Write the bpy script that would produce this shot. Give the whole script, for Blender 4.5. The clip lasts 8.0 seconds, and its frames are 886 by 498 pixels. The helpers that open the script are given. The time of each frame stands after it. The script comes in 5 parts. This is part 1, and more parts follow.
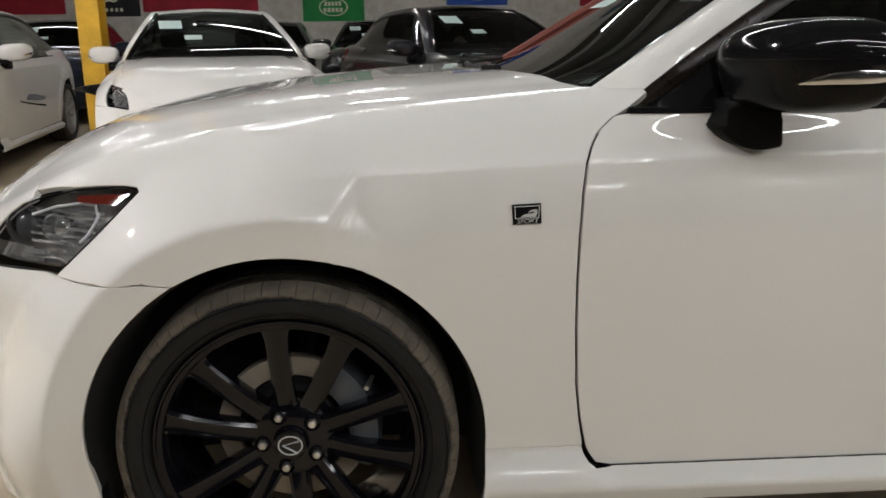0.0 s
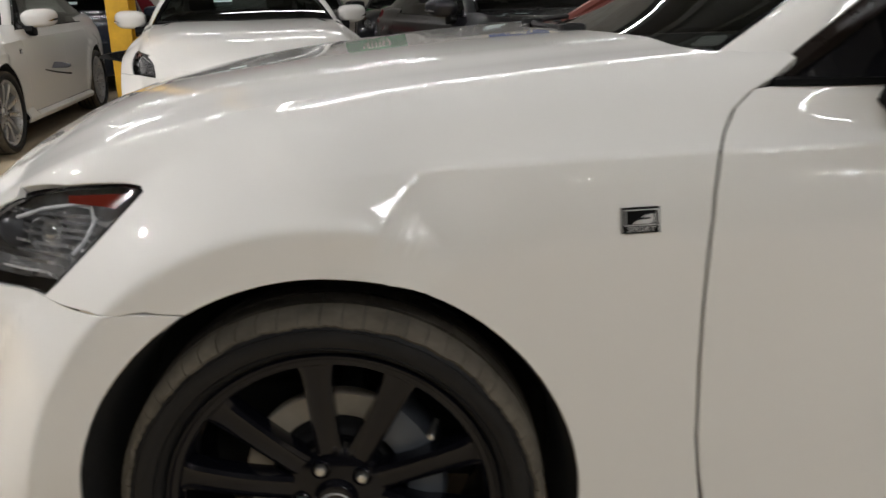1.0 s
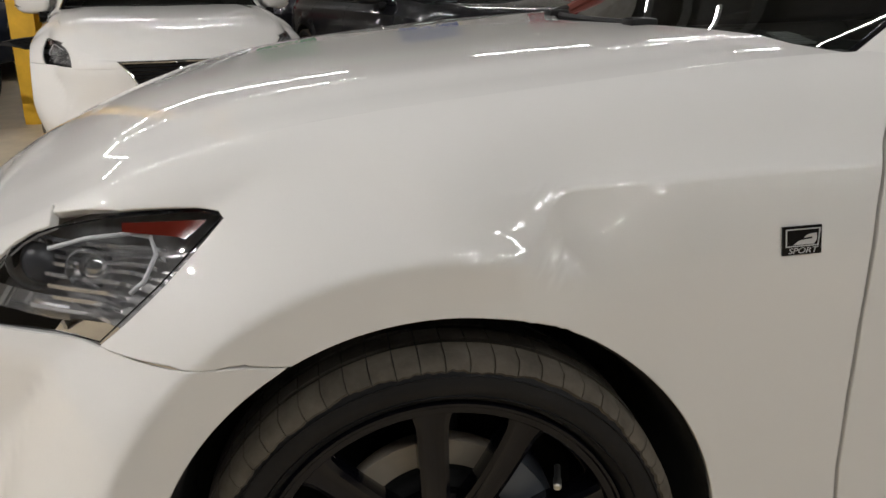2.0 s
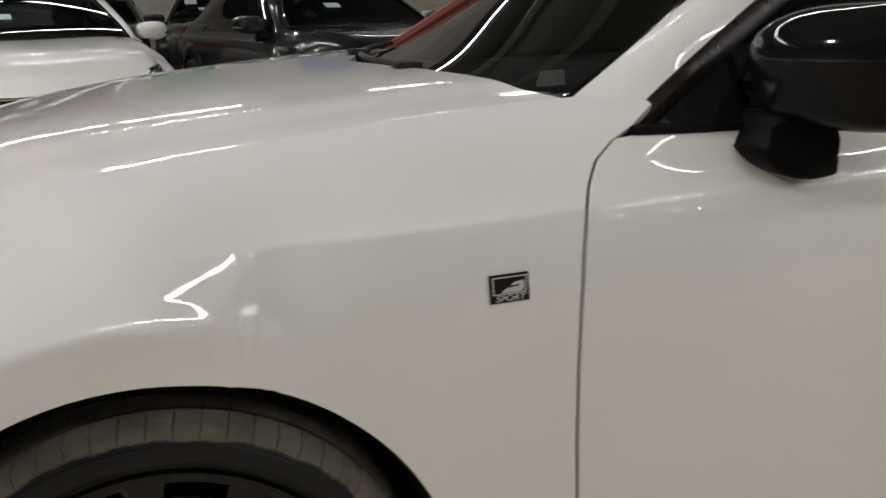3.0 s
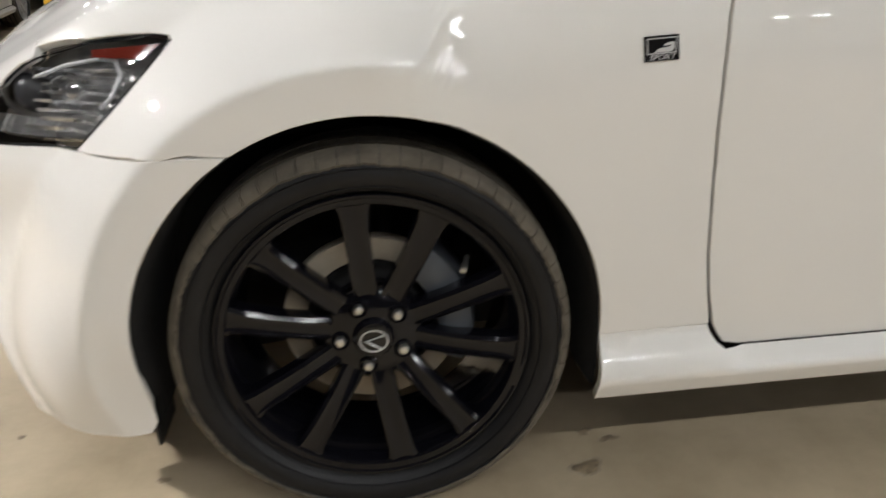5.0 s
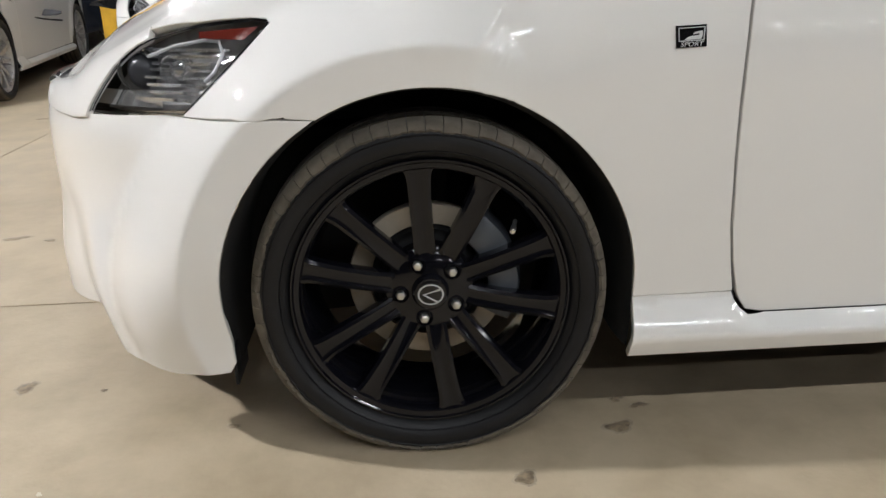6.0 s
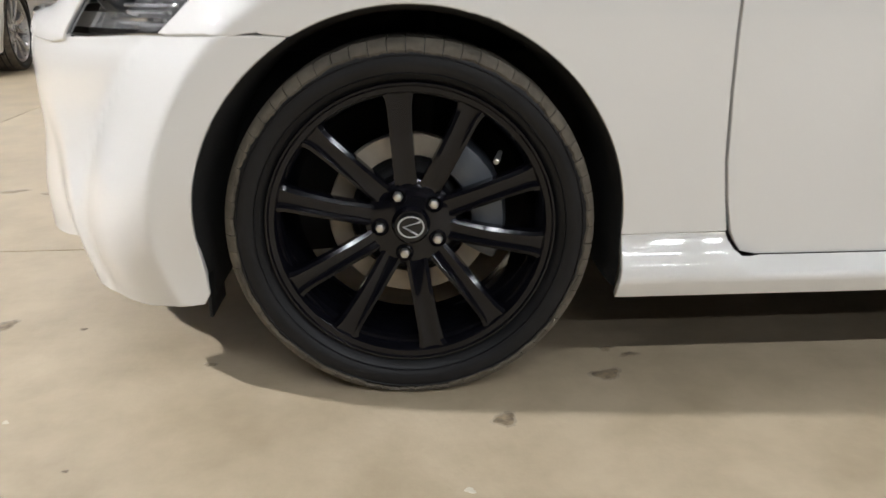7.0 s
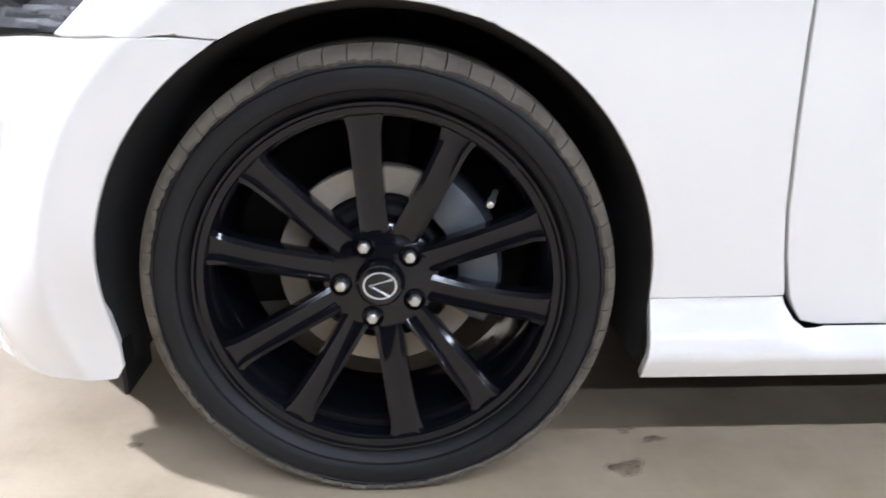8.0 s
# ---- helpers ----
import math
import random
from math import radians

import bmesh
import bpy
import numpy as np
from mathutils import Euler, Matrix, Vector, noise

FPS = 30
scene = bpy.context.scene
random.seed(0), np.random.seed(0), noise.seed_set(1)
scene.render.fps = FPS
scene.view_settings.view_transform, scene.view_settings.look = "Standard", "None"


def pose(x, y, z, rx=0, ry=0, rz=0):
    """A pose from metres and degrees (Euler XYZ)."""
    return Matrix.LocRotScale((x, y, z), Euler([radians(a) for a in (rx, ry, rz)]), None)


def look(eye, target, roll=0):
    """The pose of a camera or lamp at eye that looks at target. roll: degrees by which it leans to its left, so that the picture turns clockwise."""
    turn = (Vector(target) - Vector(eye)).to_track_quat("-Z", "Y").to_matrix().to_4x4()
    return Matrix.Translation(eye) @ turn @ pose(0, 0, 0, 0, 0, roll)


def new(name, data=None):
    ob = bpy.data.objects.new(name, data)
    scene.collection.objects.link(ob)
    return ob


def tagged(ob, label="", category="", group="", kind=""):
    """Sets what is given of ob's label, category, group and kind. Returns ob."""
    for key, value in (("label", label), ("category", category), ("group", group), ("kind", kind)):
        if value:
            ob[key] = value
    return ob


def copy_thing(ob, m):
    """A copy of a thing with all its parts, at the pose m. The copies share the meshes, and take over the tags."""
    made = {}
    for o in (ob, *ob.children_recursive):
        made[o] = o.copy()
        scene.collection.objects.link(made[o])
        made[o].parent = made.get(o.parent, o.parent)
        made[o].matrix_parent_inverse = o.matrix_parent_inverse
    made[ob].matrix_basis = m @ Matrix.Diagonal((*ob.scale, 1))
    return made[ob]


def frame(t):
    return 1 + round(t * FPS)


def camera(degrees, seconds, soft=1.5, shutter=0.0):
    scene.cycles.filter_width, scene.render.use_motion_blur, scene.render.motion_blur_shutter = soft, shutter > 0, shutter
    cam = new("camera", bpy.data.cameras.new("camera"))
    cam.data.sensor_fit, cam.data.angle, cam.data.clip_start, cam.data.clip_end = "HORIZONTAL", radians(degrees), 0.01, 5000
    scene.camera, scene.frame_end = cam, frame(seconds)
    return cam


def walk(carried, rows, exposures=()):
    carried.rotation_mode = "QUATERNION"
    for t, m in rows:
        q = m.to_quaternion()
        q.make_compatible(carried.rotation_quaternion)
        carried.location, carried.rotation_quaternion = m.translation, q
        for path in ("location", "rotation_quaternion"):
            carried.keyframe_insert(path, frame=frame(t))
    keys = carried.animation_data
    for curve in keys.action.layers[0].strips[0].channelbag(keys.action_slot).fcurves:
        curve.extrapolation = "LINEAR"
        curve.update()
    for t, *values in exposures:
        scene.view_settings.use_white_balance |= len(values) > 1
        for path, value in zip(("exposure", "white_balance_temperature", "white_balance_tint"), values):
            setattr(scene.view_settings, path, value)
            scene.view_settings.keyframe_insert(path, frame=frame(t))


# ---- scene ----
cam = camera(57.0, 8.0, shutter=0.3)
# stops, kelvin and tint of the film camera's own settings
EXPOSURES = [(0.0, -0.62, 6200, 11), (2.5, -0.77, 6250, 12), (3.5, -0.75, 6200, 11), (4.5, -0.51, 6200, 11), (5.0, -0.25, 6200, 11), (6.5, -0.25, 5830, 11), (7.0, -0.08, 5920, 11), (7.5, 0.32, 4990, 17), (8.0, 0.68, 5300, 16)]
PATH = [
    (0, (0.228, -1.428, 1.104), (0.33, 0.504, 0.598), -0.7),
    (0.5, (0.28, -1.212, 1.117), (0.289, 0.709, 0.561), -0.7),
    (1, (0.17, -1.078, 1.092), (0.189, 0.832, 0.502), -1.5),
    (1.2, (0.038, -1.003, 1.100), (0.117, 0.907, 0.512), -2.0),
    (2.3, (-0.132, -0.877, 1.103), (0.188, 0.994, 0.472), -0.4),
    (2.5, (-0.060, -0.867, 1.103), (0.308, 1.004, 0.500), -0.8),
    (3, (0.148, -0.913, 1.137), (0.596, 0.948, 0.559), -1.5),
    (3.5, (0.26, -0.952, 1.139), (0.634, 0.928, 0.568), -2.0),
    (4, (0.257, -1.004, 1.031), (0.519, 0.888, 0.44), -2.2),
    (4.5, (0.183, -1.057, 1.012), (0.378, 0.795, 0.283), -2.5),
    (5, (0.017, -1.165, 0.994), (0.178, 0.672, 0.218), -2.6),
    (5.2, (-0.062, -1.239, 0.970), (0.092, 0.610, 0.222), -2.7),
    (6.3, (-0.03, -1.458, 0.907), (0.042, 0.435, 0.265), -1.0),
    (6.5, (-0.005, -1.512, 0.926), (0.054, 0.383, 0.289), -0.7),
    (7, (0.018, -1.368, 0.786), (0.071, 0.515, 0.115), -0.9),
    (7.5, (-0.008, -1.059, 0.692), (0.026, 0.838, 0.058), -1.2),
    (8, (0.064, -1.035, 0.753), (0.109, 0.855, 0.101), -0.2),
]
walk(cam, [(t, look(eye, target, roll)) for t, eye, target, roll in PATH], EXPOSURES)


# ---- world and light ----
W = bpy.data.worlds.new("hall_air")
W.use_nodes = True
scene.world = W
W.node_tree.nodes["Background"].inputs[0].default_value = (0.75, 0.8, 0.85, 1)
W.node_tree.nodes["Background"].inputs[1].default_value = 0.02

# ---- small tools ----
YC = 0.92          # middle plane of the white car
XA, ZA = 0.0, 0.333   # front wheel arch


def clamp01(v):
    return np.clip(v, 0.0, 1.0)


def sstep(a, b, v):
    u = clamp01((np.asarray(v, float) - a) / (b - a))
    return u * u * (3 - 2 * u)


def spline(xs, ys):
    """Natural cubic through the knots, straight beyond them."""
    xs, ys = np.array(xs, float), np.array(ys, float)
    n, h = len(xs), np.diff(xs)
    a, b = np.eye(n), np.zeros(n)
    for k in range(1, n - 1):
        a[k, k - 1:k + 2] = h[k - 1], 2 * (h[k - 1] + h[k]), h[k]
        b[k] = 6 * ((ys[k + 1] - ys[k]) / h[k] - (ys[k] - ys[k - 1]) / h[k - 1])
    m = np.linalg.solve(a, b)

    def at(v):
        v = np.asarray(v, float)
        c = np.clip(v, xs[0], xs[-1])
        k = np.clip(np.searchsorted(xs, c, side="right") - 1, 0, n - 2)
        d0, d1, hh = c - xs[k], xs[k + 1] - c, h[k]
        y = (m[k] * d1 ** 3 + m[k + 1] * d0 ** 3) / (6 * hh) + (ys[k] / hh - m[k] * hh / 6) * d1 + (ys[k + 1] / hh - m[k + 1] * hh / 6) * d0
        s0 = (ys[1] - ys[0]) / h[0] - h[0] * m[1] / 6
        s1 = (ys[-1] - ys[-2]) / h[-1] + h[-1] * m[-2] / 6
        return y + np.where(v < xs[0], (v - xs[0]) * s0, 0) + np.where(v > xs[-1], (v - xs[-1]) * s1, 0)
    return at


def link(name, me, mat, parent, label=""):
    if mat is not None:
        for one in (mat if isinstance(mat, (list, tuple)) else [mat]):
            me.materials.append(one)
    ob = new(name, me)
    if parent is not None:
        ob.parent = parent
        ob.matrix_parent_inverse = world_of(parent).inverted()
    if label:
        tagged(ob, label)
    return ob


def world_of(ob):
    m = ob.matrix_basis.copy()
    while ob.parent is not None:
        m = ob.parent.matrix_basis @ ob.matrix_parent_inverse @ m
        ob = ob.parent
    return m


def part(name, bm, mat, parent=None, label="", smooth=True):
    me = bpy.data.meshes.new(name)
    bmesh.ops.recalc_face_normals(bm, faces=bm.faces[:])
    for f in bm.faces:
        f.smooth = smooth
    bm.to_mesh(me)
    bm.free()
    if smooth:
        me.set_sharp_from_angle(angle=radians(38))
    return link(name, me, mat, parent, label)


def thing(name, at, label, category, group=""):
    ob = new(name)
    ob.empty_display_size = 0.1
    ob.matrix_basis = Matrix.Translation(at)
    return tagged(ob, label, category, group)


def box(bm, lo, hi, bevel=0.0, m=None):
    r = bmesh.ops.create_cube(bm, size=1.0)
    vs = r["verts"]
    for v in vs:
        v.co = Vector([lo[k] + (v.co[k] + 0.5) * (hi[k] - lo[k]) for k in range(3)])
    if bevel:
        es = list({e for v in vs for e in v.link_edges})
        r = bmesh.ops.bevel(bm, geom=es, offset=bevel, segments=2, affect="EDGES", profile=0.5)
        vs = list({v for f in r["faces"] for v in f.verts} | {v for v in vs if v.is_valid})
    if m is not None:
        bmesh.ops.transform(bm, matrix=m, verts=vs)
    return vs


def lathe(bm, prof, n, centre, axis="y", closed=False):
    """A ring swept round an axis; prof: (radius, along) pairs."""
    rings = []
    for k in range(n):
        a = 2 * math.pi * k / n
        ring = []
        for r, d in prof:
            if axis == "y":
                p = (centre[0] + r * math.cos(a), centre[1] + d, centre[2] + r * math.sin(a))
            elif axis == "z":
                p = (centre[0] + r * math.cos(a), centre[1] + r * math.sin(a), centre[2] + d)
            else:
                p = (centre[0] + d, centre[1] + r * math.cos(a), centre[2] + r * math.sin(a))
            ring.append(bm.verts.new(p))
        rings.append(ring)
    m = len(prof)
    for k in range(n):
        a, b = rings[k], rings[(k + 1) % n]
        for j in range(m if closed else m - 1):
            bm.faces.new((a[j], a[(j + 1) % m], b[(j + 1) % m], b[j]))
    return rings


def loft(bm, rows, closed=False, caps=False):
    """Skin over rows of points of equal length."""
    vs = [[bm.verts.new(p) for p in row] for row in rows]
    n = len(rows[0])
    for a, b in zip(vs, vs[1:]):
        for j in range(n if closed else n - 1):
            bm.faces.new((a[j], a[(j + 1) % n], b[(j + 1) % n], b[j]))
    if caps and closed:
        bm.faces.new(vs[0][::-1])
        bm.faces.new(vs[-1])
    return vs


def tube(bm, pts, r, n=8):
    """A round bar along points."""
    pts = [Vector(p) for p in pts]
    rows = []
    for k, p in enumerate(pts):
        d = (pts[min(k + 1, len(pts) - 1)] - pts[max(k - 1, 0)]).normalized()
        s = d.cross(Vector((0, 0, 1)) if abs(d.z) < 0.9 else Vector((1, 0, 0))).normalized()
        t = d.cross(s)
        rr = r[k] if isinstance(r, (list, tuple)) else r
        rows.append([p + rr * (math.cos(a) * s + math.sin(a) * t) for a in [2 * math.pi * j / n for j in range(n)]])
    loft(bm, rows, closed=True, caps=True)


# ---- materials ----
def nodes_of(name):
    m = bpy.data.materials.new(name)
    m.use_nodes = True
    t = m.node_tree
    return m, t, t.nodes["Principled BSDF"]


def add(t, kind, **inputs):
    n = t.nodes.new(kind)
    for k, v in inputs.items():
        n.inputs[k.replace("_", " ")].default_value = v
    return n


def surface(name, colour, rough=0.5, metal=0.0, var=0.12, scale=8.0, bump=0.0, bscale=60.0, coat=0.0, rvar=0.1, spec=0.5, stain=None):
    """A plain surface with variation of colour and gloss at two scales, and a fine relief."""
    m, t, p = nodes_of(name)
    co = t.nodes.new("ShaderNodeTexCoord")
    big, fine = add(t, "ShaderNodeTexNoise", Scale=scale, Detail=5.0, Roughness=0.6), add(t, "ShaderNodeTexNoise", Scale=bscale, Detail=3.0)
    for n in (big, fine):
        t.links.new(co.outputs["Object"], n.inputs["Vector"])
    ramp = t.nodes.new("ShaderNodeValToRGB")
    c = colour
    ramp.color_ramp.elements[0].position, ramp.color_ramp.elements[1].position = 0.3, 0.7
    ramp.color_ramp.elements[0].color = (*[v * (1 - var) for v in c], 1)
    ramp.color_ramp.elements[1].color = (*[min(1, v * (1 + var)) for v in (stain or c)], 1)
    t.links.new(big.outputs["Fac"], ramp.inputs[0])
    t.links.new(ramp.outputs[0], p.inputs["Base Color"])
    rr = add(t, "ShaderNodeMapRange", To_Min=max(0.0, rough - rvar), To_Max=min(1.0, rough + rvar))
    t.links.new(fine.outputs["Fac"], rr.inputs["Value"])
    t.links.new(rr.outputs[0], p.inputs["Roughness"])
    p.inputs["Metallic"].default_value = metal
    p.inputs["Specular IOR Level"].default_value = spec
    p.inputs["Coat Weight"].default_value = coat
    p.inputs["Coat Roughness"].default_value = 0.02
    if bump:
        b = add(t, "ShaderNodeBump", Strength=1.0, Distance=bump)
        t.links.new(fine.outputs["Fac"], b.inputs["Height"])
        t.links.new(b.outputs[0], p.inputs["Normal"])
    return m


def paint(name, colour, rough=0.45, flake=0.02, coat=1.0):
    """Car paint: a base coat with faint pearl mottling under a clear coat with a slight orange peel."""
    m, t, p = nodes_of(name)
    co = t.nodes.new("ShaderNodeTexCoord")
    fl, peel, dust = add(t, "ShaderNodeTexNoise", Scale=900.0, Detail=2.0), add(t, "ShaderNodeTexNoise", Scale=160.0, Detail=2.0), add(t, "ShaderNodeTexNoise", Scale=3.0, Detail=6.0)
    for n in (fl, peel, dust):
        t.links.new(co.outputs["Object"], n.inputs["Vector"])
    ramp = t.nodes.new("ShaderNodeValToRGB")
    ramp.color_ramp.elements[0].color = (*[v * (1 - flake) for v in colour], 1)
    ramp.color_ramp.elements[1].color = (*[min(1, v * (1 + flake)) for v in colour], 1)
    t.links.new(fl.outputs["Fac"], ramp.inputs[0])
    t.links.new(ramp.outputs[0], p.inputs["Base Color"])
    p.inputs["Roughness"].default_value = rough
    p.inputs["Specular IOR Level"].default_value = 0.1
    p.inputs["Coat Weight"].default_value = coat
    cr = add(t, "ShaderNodeMapRange", To_Min=0.004, To_Max=0.02)
    t.links.new(dust.outputs["Fac"], cr.inputs["Value"])
    t.links.new(cr.outputs[0], p.inputs["Coat Roughness"])
    b = add(t, "ShaderNodeBump", Strength=1.0, Distance=0.00002)
    t.links.new(peel.outputs["Fac"], b.inputs["Height"])
    t.links.new(b.outputs[0], p.inputs["Coat Normal"])
    return m


def glass(name, tint, dark):
    """Thin tinted pane: mirror-like gloss over a see-through tint."""
    m, t, p = nodes_of(name)
    out = t.nodes["Material Output"]
    tr, gl, mix, fr = t.nodes.new("ShaderNodeBsdfTransparent"), t.nodes.new("ShaderNodeBsdfGlossy"), t.nodes.new("ShaderNodeMixShader"), add(t, "ShaderNodeFresnel", IOR=1.5)
    tr.inputs[0].default_value = (*[c * dark for c in tint], 1)
    gl.inputs["Roughness"].default_value = 0.01
    gl.inputs[0].default_value = (1, 1, 1, 1)
    t.links.new(fr.outputs[0], mix.inputs[0])
    t.links.new(tr.outputs[0], mix.inputs[1])
    t.links.new(gl.outputs[0], mix.inputs[2])
    t.links.new(mix.outputs[0], out.inputs["Surface"])
    t.nodes.remove(p)
    return m


def glow(name, colour, strength):
    m, t, p = nodes_of(name)
    p.inputs["Base Color"].default_value = (*colour, 1)
    p.inputs["Emission Color"].default_value = (*colour, 1)
    p.inputs["Emission Strength"].default_value = strength
    return m


PAINT_WHITE = paint("pearl_white_paint", (0.78, 0.765, 0.73))
PAINT_BLACK = paint("black_paint", (0.008, 0.008, 0.010), 0.3)
PAINT_DARK_BLUE = paint("dark_blue_paint", (0.012, 0.016, 0.028), 0.3)
PAINT_DARK_GREY = paint("dark_grey_paint", (0.03, 0.03, 0.032), 0.3)
GLOSS_BLACK = surface("gloss_black_plastic", (0.006, 0.006, 0.007), 0.07, rvar=0.03)
WHEEL_BLACK = surface("gloss_black_wheel_lacquer", (0.004, 0.004, 0.006), 0.08, rvar=0.04, spec=0.36, bump=0.00003, bscale=300)
MATT_BLACK = surface("matt_black_plastic", (0.008, 0.008, 0.008), 0.6, spec=0.25, bump=0.0002, bscale=400)
LINER = surface("wheel_arch_felt", (0.006, 0.006, 0.006), 0.9, bump=0.0008, bscale=200)
TRIM_BROWN = surface("weathered_black_trim", (0.012, 0.008, 0.006), 0.3, spec=0.3)
RUBBER = surface("tyre_rubber", (0.0075, 0.0075, 0.0085), 0.54, var=0.25, scale=14, spec=0.32, bump=0.0003, bscale=180)
RUBBER_DUSTY = surface("dusty_tread_rubber", (0.105, 0.090, 0.068), 0.9, var=0.35, scale=22, bump=0.0006, bscale=150)
BADGE_SILVER = surface("badge_silver", (0.62, 0.62, 0.61), 0.38, 0.35)
CHROME = surface("chrome", (0.75, 0.75, 0.76), 0.08, 1.0, rvar=0.04)
STEEL = surface("brushed_steel", (0.62, 0.61, 0.58), 0.4, 1.0, bscale=200)
DISC = surface("brake_disc_iron", (0.42, 0.37, 0.29), 0.5, 0.35, var=0.2, bscale=120)
CALIPER = surface("cast_grey_caliper", (0.10, 0.11, 0.125), 0.4, 0.5, bump=0.0004, bscale=200)
SMOKE = surface("smoked_lamp_housing", (0.05, 0.05, 0.055), 0.35)
REFLECTOR = surface("lamp_reflector", (0.85, 0.85, 0.85), 0.12, 0.9, rvar=0.08)
RED_TRIM = surface("red_brown_moulding", (0.17, 0.042, 0.028), 0.35)
BOWL = surface("grey_lamp_bowl", (0.52, 0.51, 0.50), 0.22, 0.6, rvar=0.12, scale=20, var=0.4)
SATIN_BLACK = surface("satin_black_plastic", (0.004, 0.004, 0.004), 0.45, spec=0.07)
SEMI_BLACK = surface("semi_gloss_black_plastic", (0.004, 0.004, 0.0045), 0.22, spec=0.16)
AMBER = surface("red_side_marker", (0.17, 0.022, 0.012), 0.2)
LENS = glass("clear_lamp_lens", (0.86, 0.87, 0.88), 0.9)
GLASS = glass("tinted_car_glass", (0.5, 0.58, 0.52), 0.28)
GLASS_SCREEN = glass("windscreen_glass", (0.55, 0.62, 0.57), 0.28)
INTERIOR = surface("black_cabin_trim", (0.012, 0.012, 0.012), 0.7)
SEAT = surface("dark_leather", (0.025, 0.022, 0.02), 0.5)
PAPER = surface("pale_paper", (0.55, 0.68, 0.66), 0.8, var=0.05)
# pale tone of the lamps' light guides and of the modelled screen reflection
BARS = surface("guide_and_reflection_bars", (0.75, 0.75, 0.75), 0.35)

# ---- the shape of the white sedan ----
Y_SHUT = spline([-0.86, -0.80, -0.74, -0.70, -0.62, -0.53, -0.3, 0.0, 0.3, 0.6, 0.72, 0.95, 2.2, 3.3, 3.9], [0.75, 0.60, 0.50, 0.42, 0.33, 0.265, 0.215, 0.197, 0.19, 0.186, 0.15, 0.145, 0.145, 0.20, 0.32])
Z_SHUT = spline([-0.86, -0.80, -0.74, -0.70, -0.62, -0.53, -0.42, -0.27, -0.13, 0.015, 0.154, 0.37, 0.6, 1.0, 2.2, 3.3, 3.9], [0.690, 0.702, 0.718, 0.735, 0.768, 0.808, 0.858, 0.904, 0.931, 0.9505, 0.966, 0.987, 1.003, 1.01, 1.02, 1.06, 1.03])
Z_MID = spline([-0.86, -0.75, -0.65, -0.56, -0.246, 0.067, 0.38, 0.62, 0.9], [0.705, 0.79, 0.845, 0.885, 0.957, 0.992, 1.015, 1.025, 1.03])


def side_base(x, z):
    """Outer skin below the shoulder: a plan outline that closes on the nose and the tail."""
    yb = 0.02 + 0.15 * np.minimum(z - 0.65, 0) ** 2 + 0.80 * np.maximum(z - 0.70, 0) ** 2
    yb = yb + 0.004 * np.exp(-((x - 0.20) / 0.075) ** 2) * sstep(0.70, 0.80, z)
    xn = -0.90 + 0.9 * np.maximum(0, z - 0.55) ** 2
    u = clamp01((0.2 - x) / (0.2 - xn))
    y = yb + (YC - yb) * (1 - (1 - u ** 2.5) ** 0.4)
    v = clamp01((x - 2.7) / 1.22)
    return y + (YC - yb) * (1 - (1 - v ** 3.2) ** (1 / 3.2))


def flare(x, z, xa):
    """Wheel arch swelling: a drum with a conical shoulder."""
    r = np.sqrt((x - xa) ** 2 + (z - ZA) ** 2)
    w = 0.0042
    up = w * np.logaddexp(0, (r - 0.458) / w)
    y0 = 0.003 + 0.06 * sstep(0.04, 0.36, x - xa) + 0.045 * sstep(0.45, 0.17, z)
    return y0 + 0.85 * up + 3.0 * up ** 2


def smin(a, b, k=0.012):
    h = np.maximum(k - np.abs(a - b), 0) / k
    return np.minimum(a, b) - h * h * k * 0.25


Z_LINE = spline([0.12, 0.3, 0.6, 1.1, 2.2, 3.4], [0.858, 0.867, 0.878, 0.888, 0.90, 0.91])


def z_shoulder(x):
    """Height of the shoulder line, which swings down behind the wheel to the crest of the arch."""
    lo = ZA + np.sqrt(np.maximum(0.46 ** 2 - x ** 2, 0.02))
    lo = lo + (0.655 - lo) * sstep(-0.05, -0.36, x)
    return lo + (Z_LINE(x) - lo) * sstep(0.085, 0.158, x)


def bez(p0, p1, p2, p3, u):
    return p0 * (1 - u) ** 3 + 3 * p1 * u * (1 - u) ** 2 + 3 * p2 * u * u * (1 - u) + p3 * u ** 3


Z_LOW = 0.17


def heights(x, s):
    """Lean, lengths and height of the side profile at s."""
    za = z_shoulder(x)
    ya = side_base(x, za)
    # between the front of the arch and the swing of the line the upper skin starts from the crest of the arch
    g = sstep(-0.14, 0.04, x) * (1 - sstep(0.085, 0.158, x))
    ya = ya + g * (0.003 + 0.06 * sstep(0.04, 0.36, x) - ya)
    yb, zb = Y_SHUT(x), Z_SHUT(x)
    d = np.sqrt((yb - ya) ** 2 + (zb - za) ** 2)
    al = np.radians(28 + 20 * sstep(0.09, 0.19, x))
    k, k2 = d * (0.46 - 0.10 * sstep(0.1, 0.24, x)), d * (0.34 + 0.14 * sstep(0.1, 0.3, x))
    z2 = bez(za, za + k * np.cos(al), zb - k2 * np.sin(BE), zb, clamp01(s - 1))
    return al, k, k2, np.where(s <= 1, Z_LOW + s * (za - Z_LOW), z2)


BE = math.radians(17)


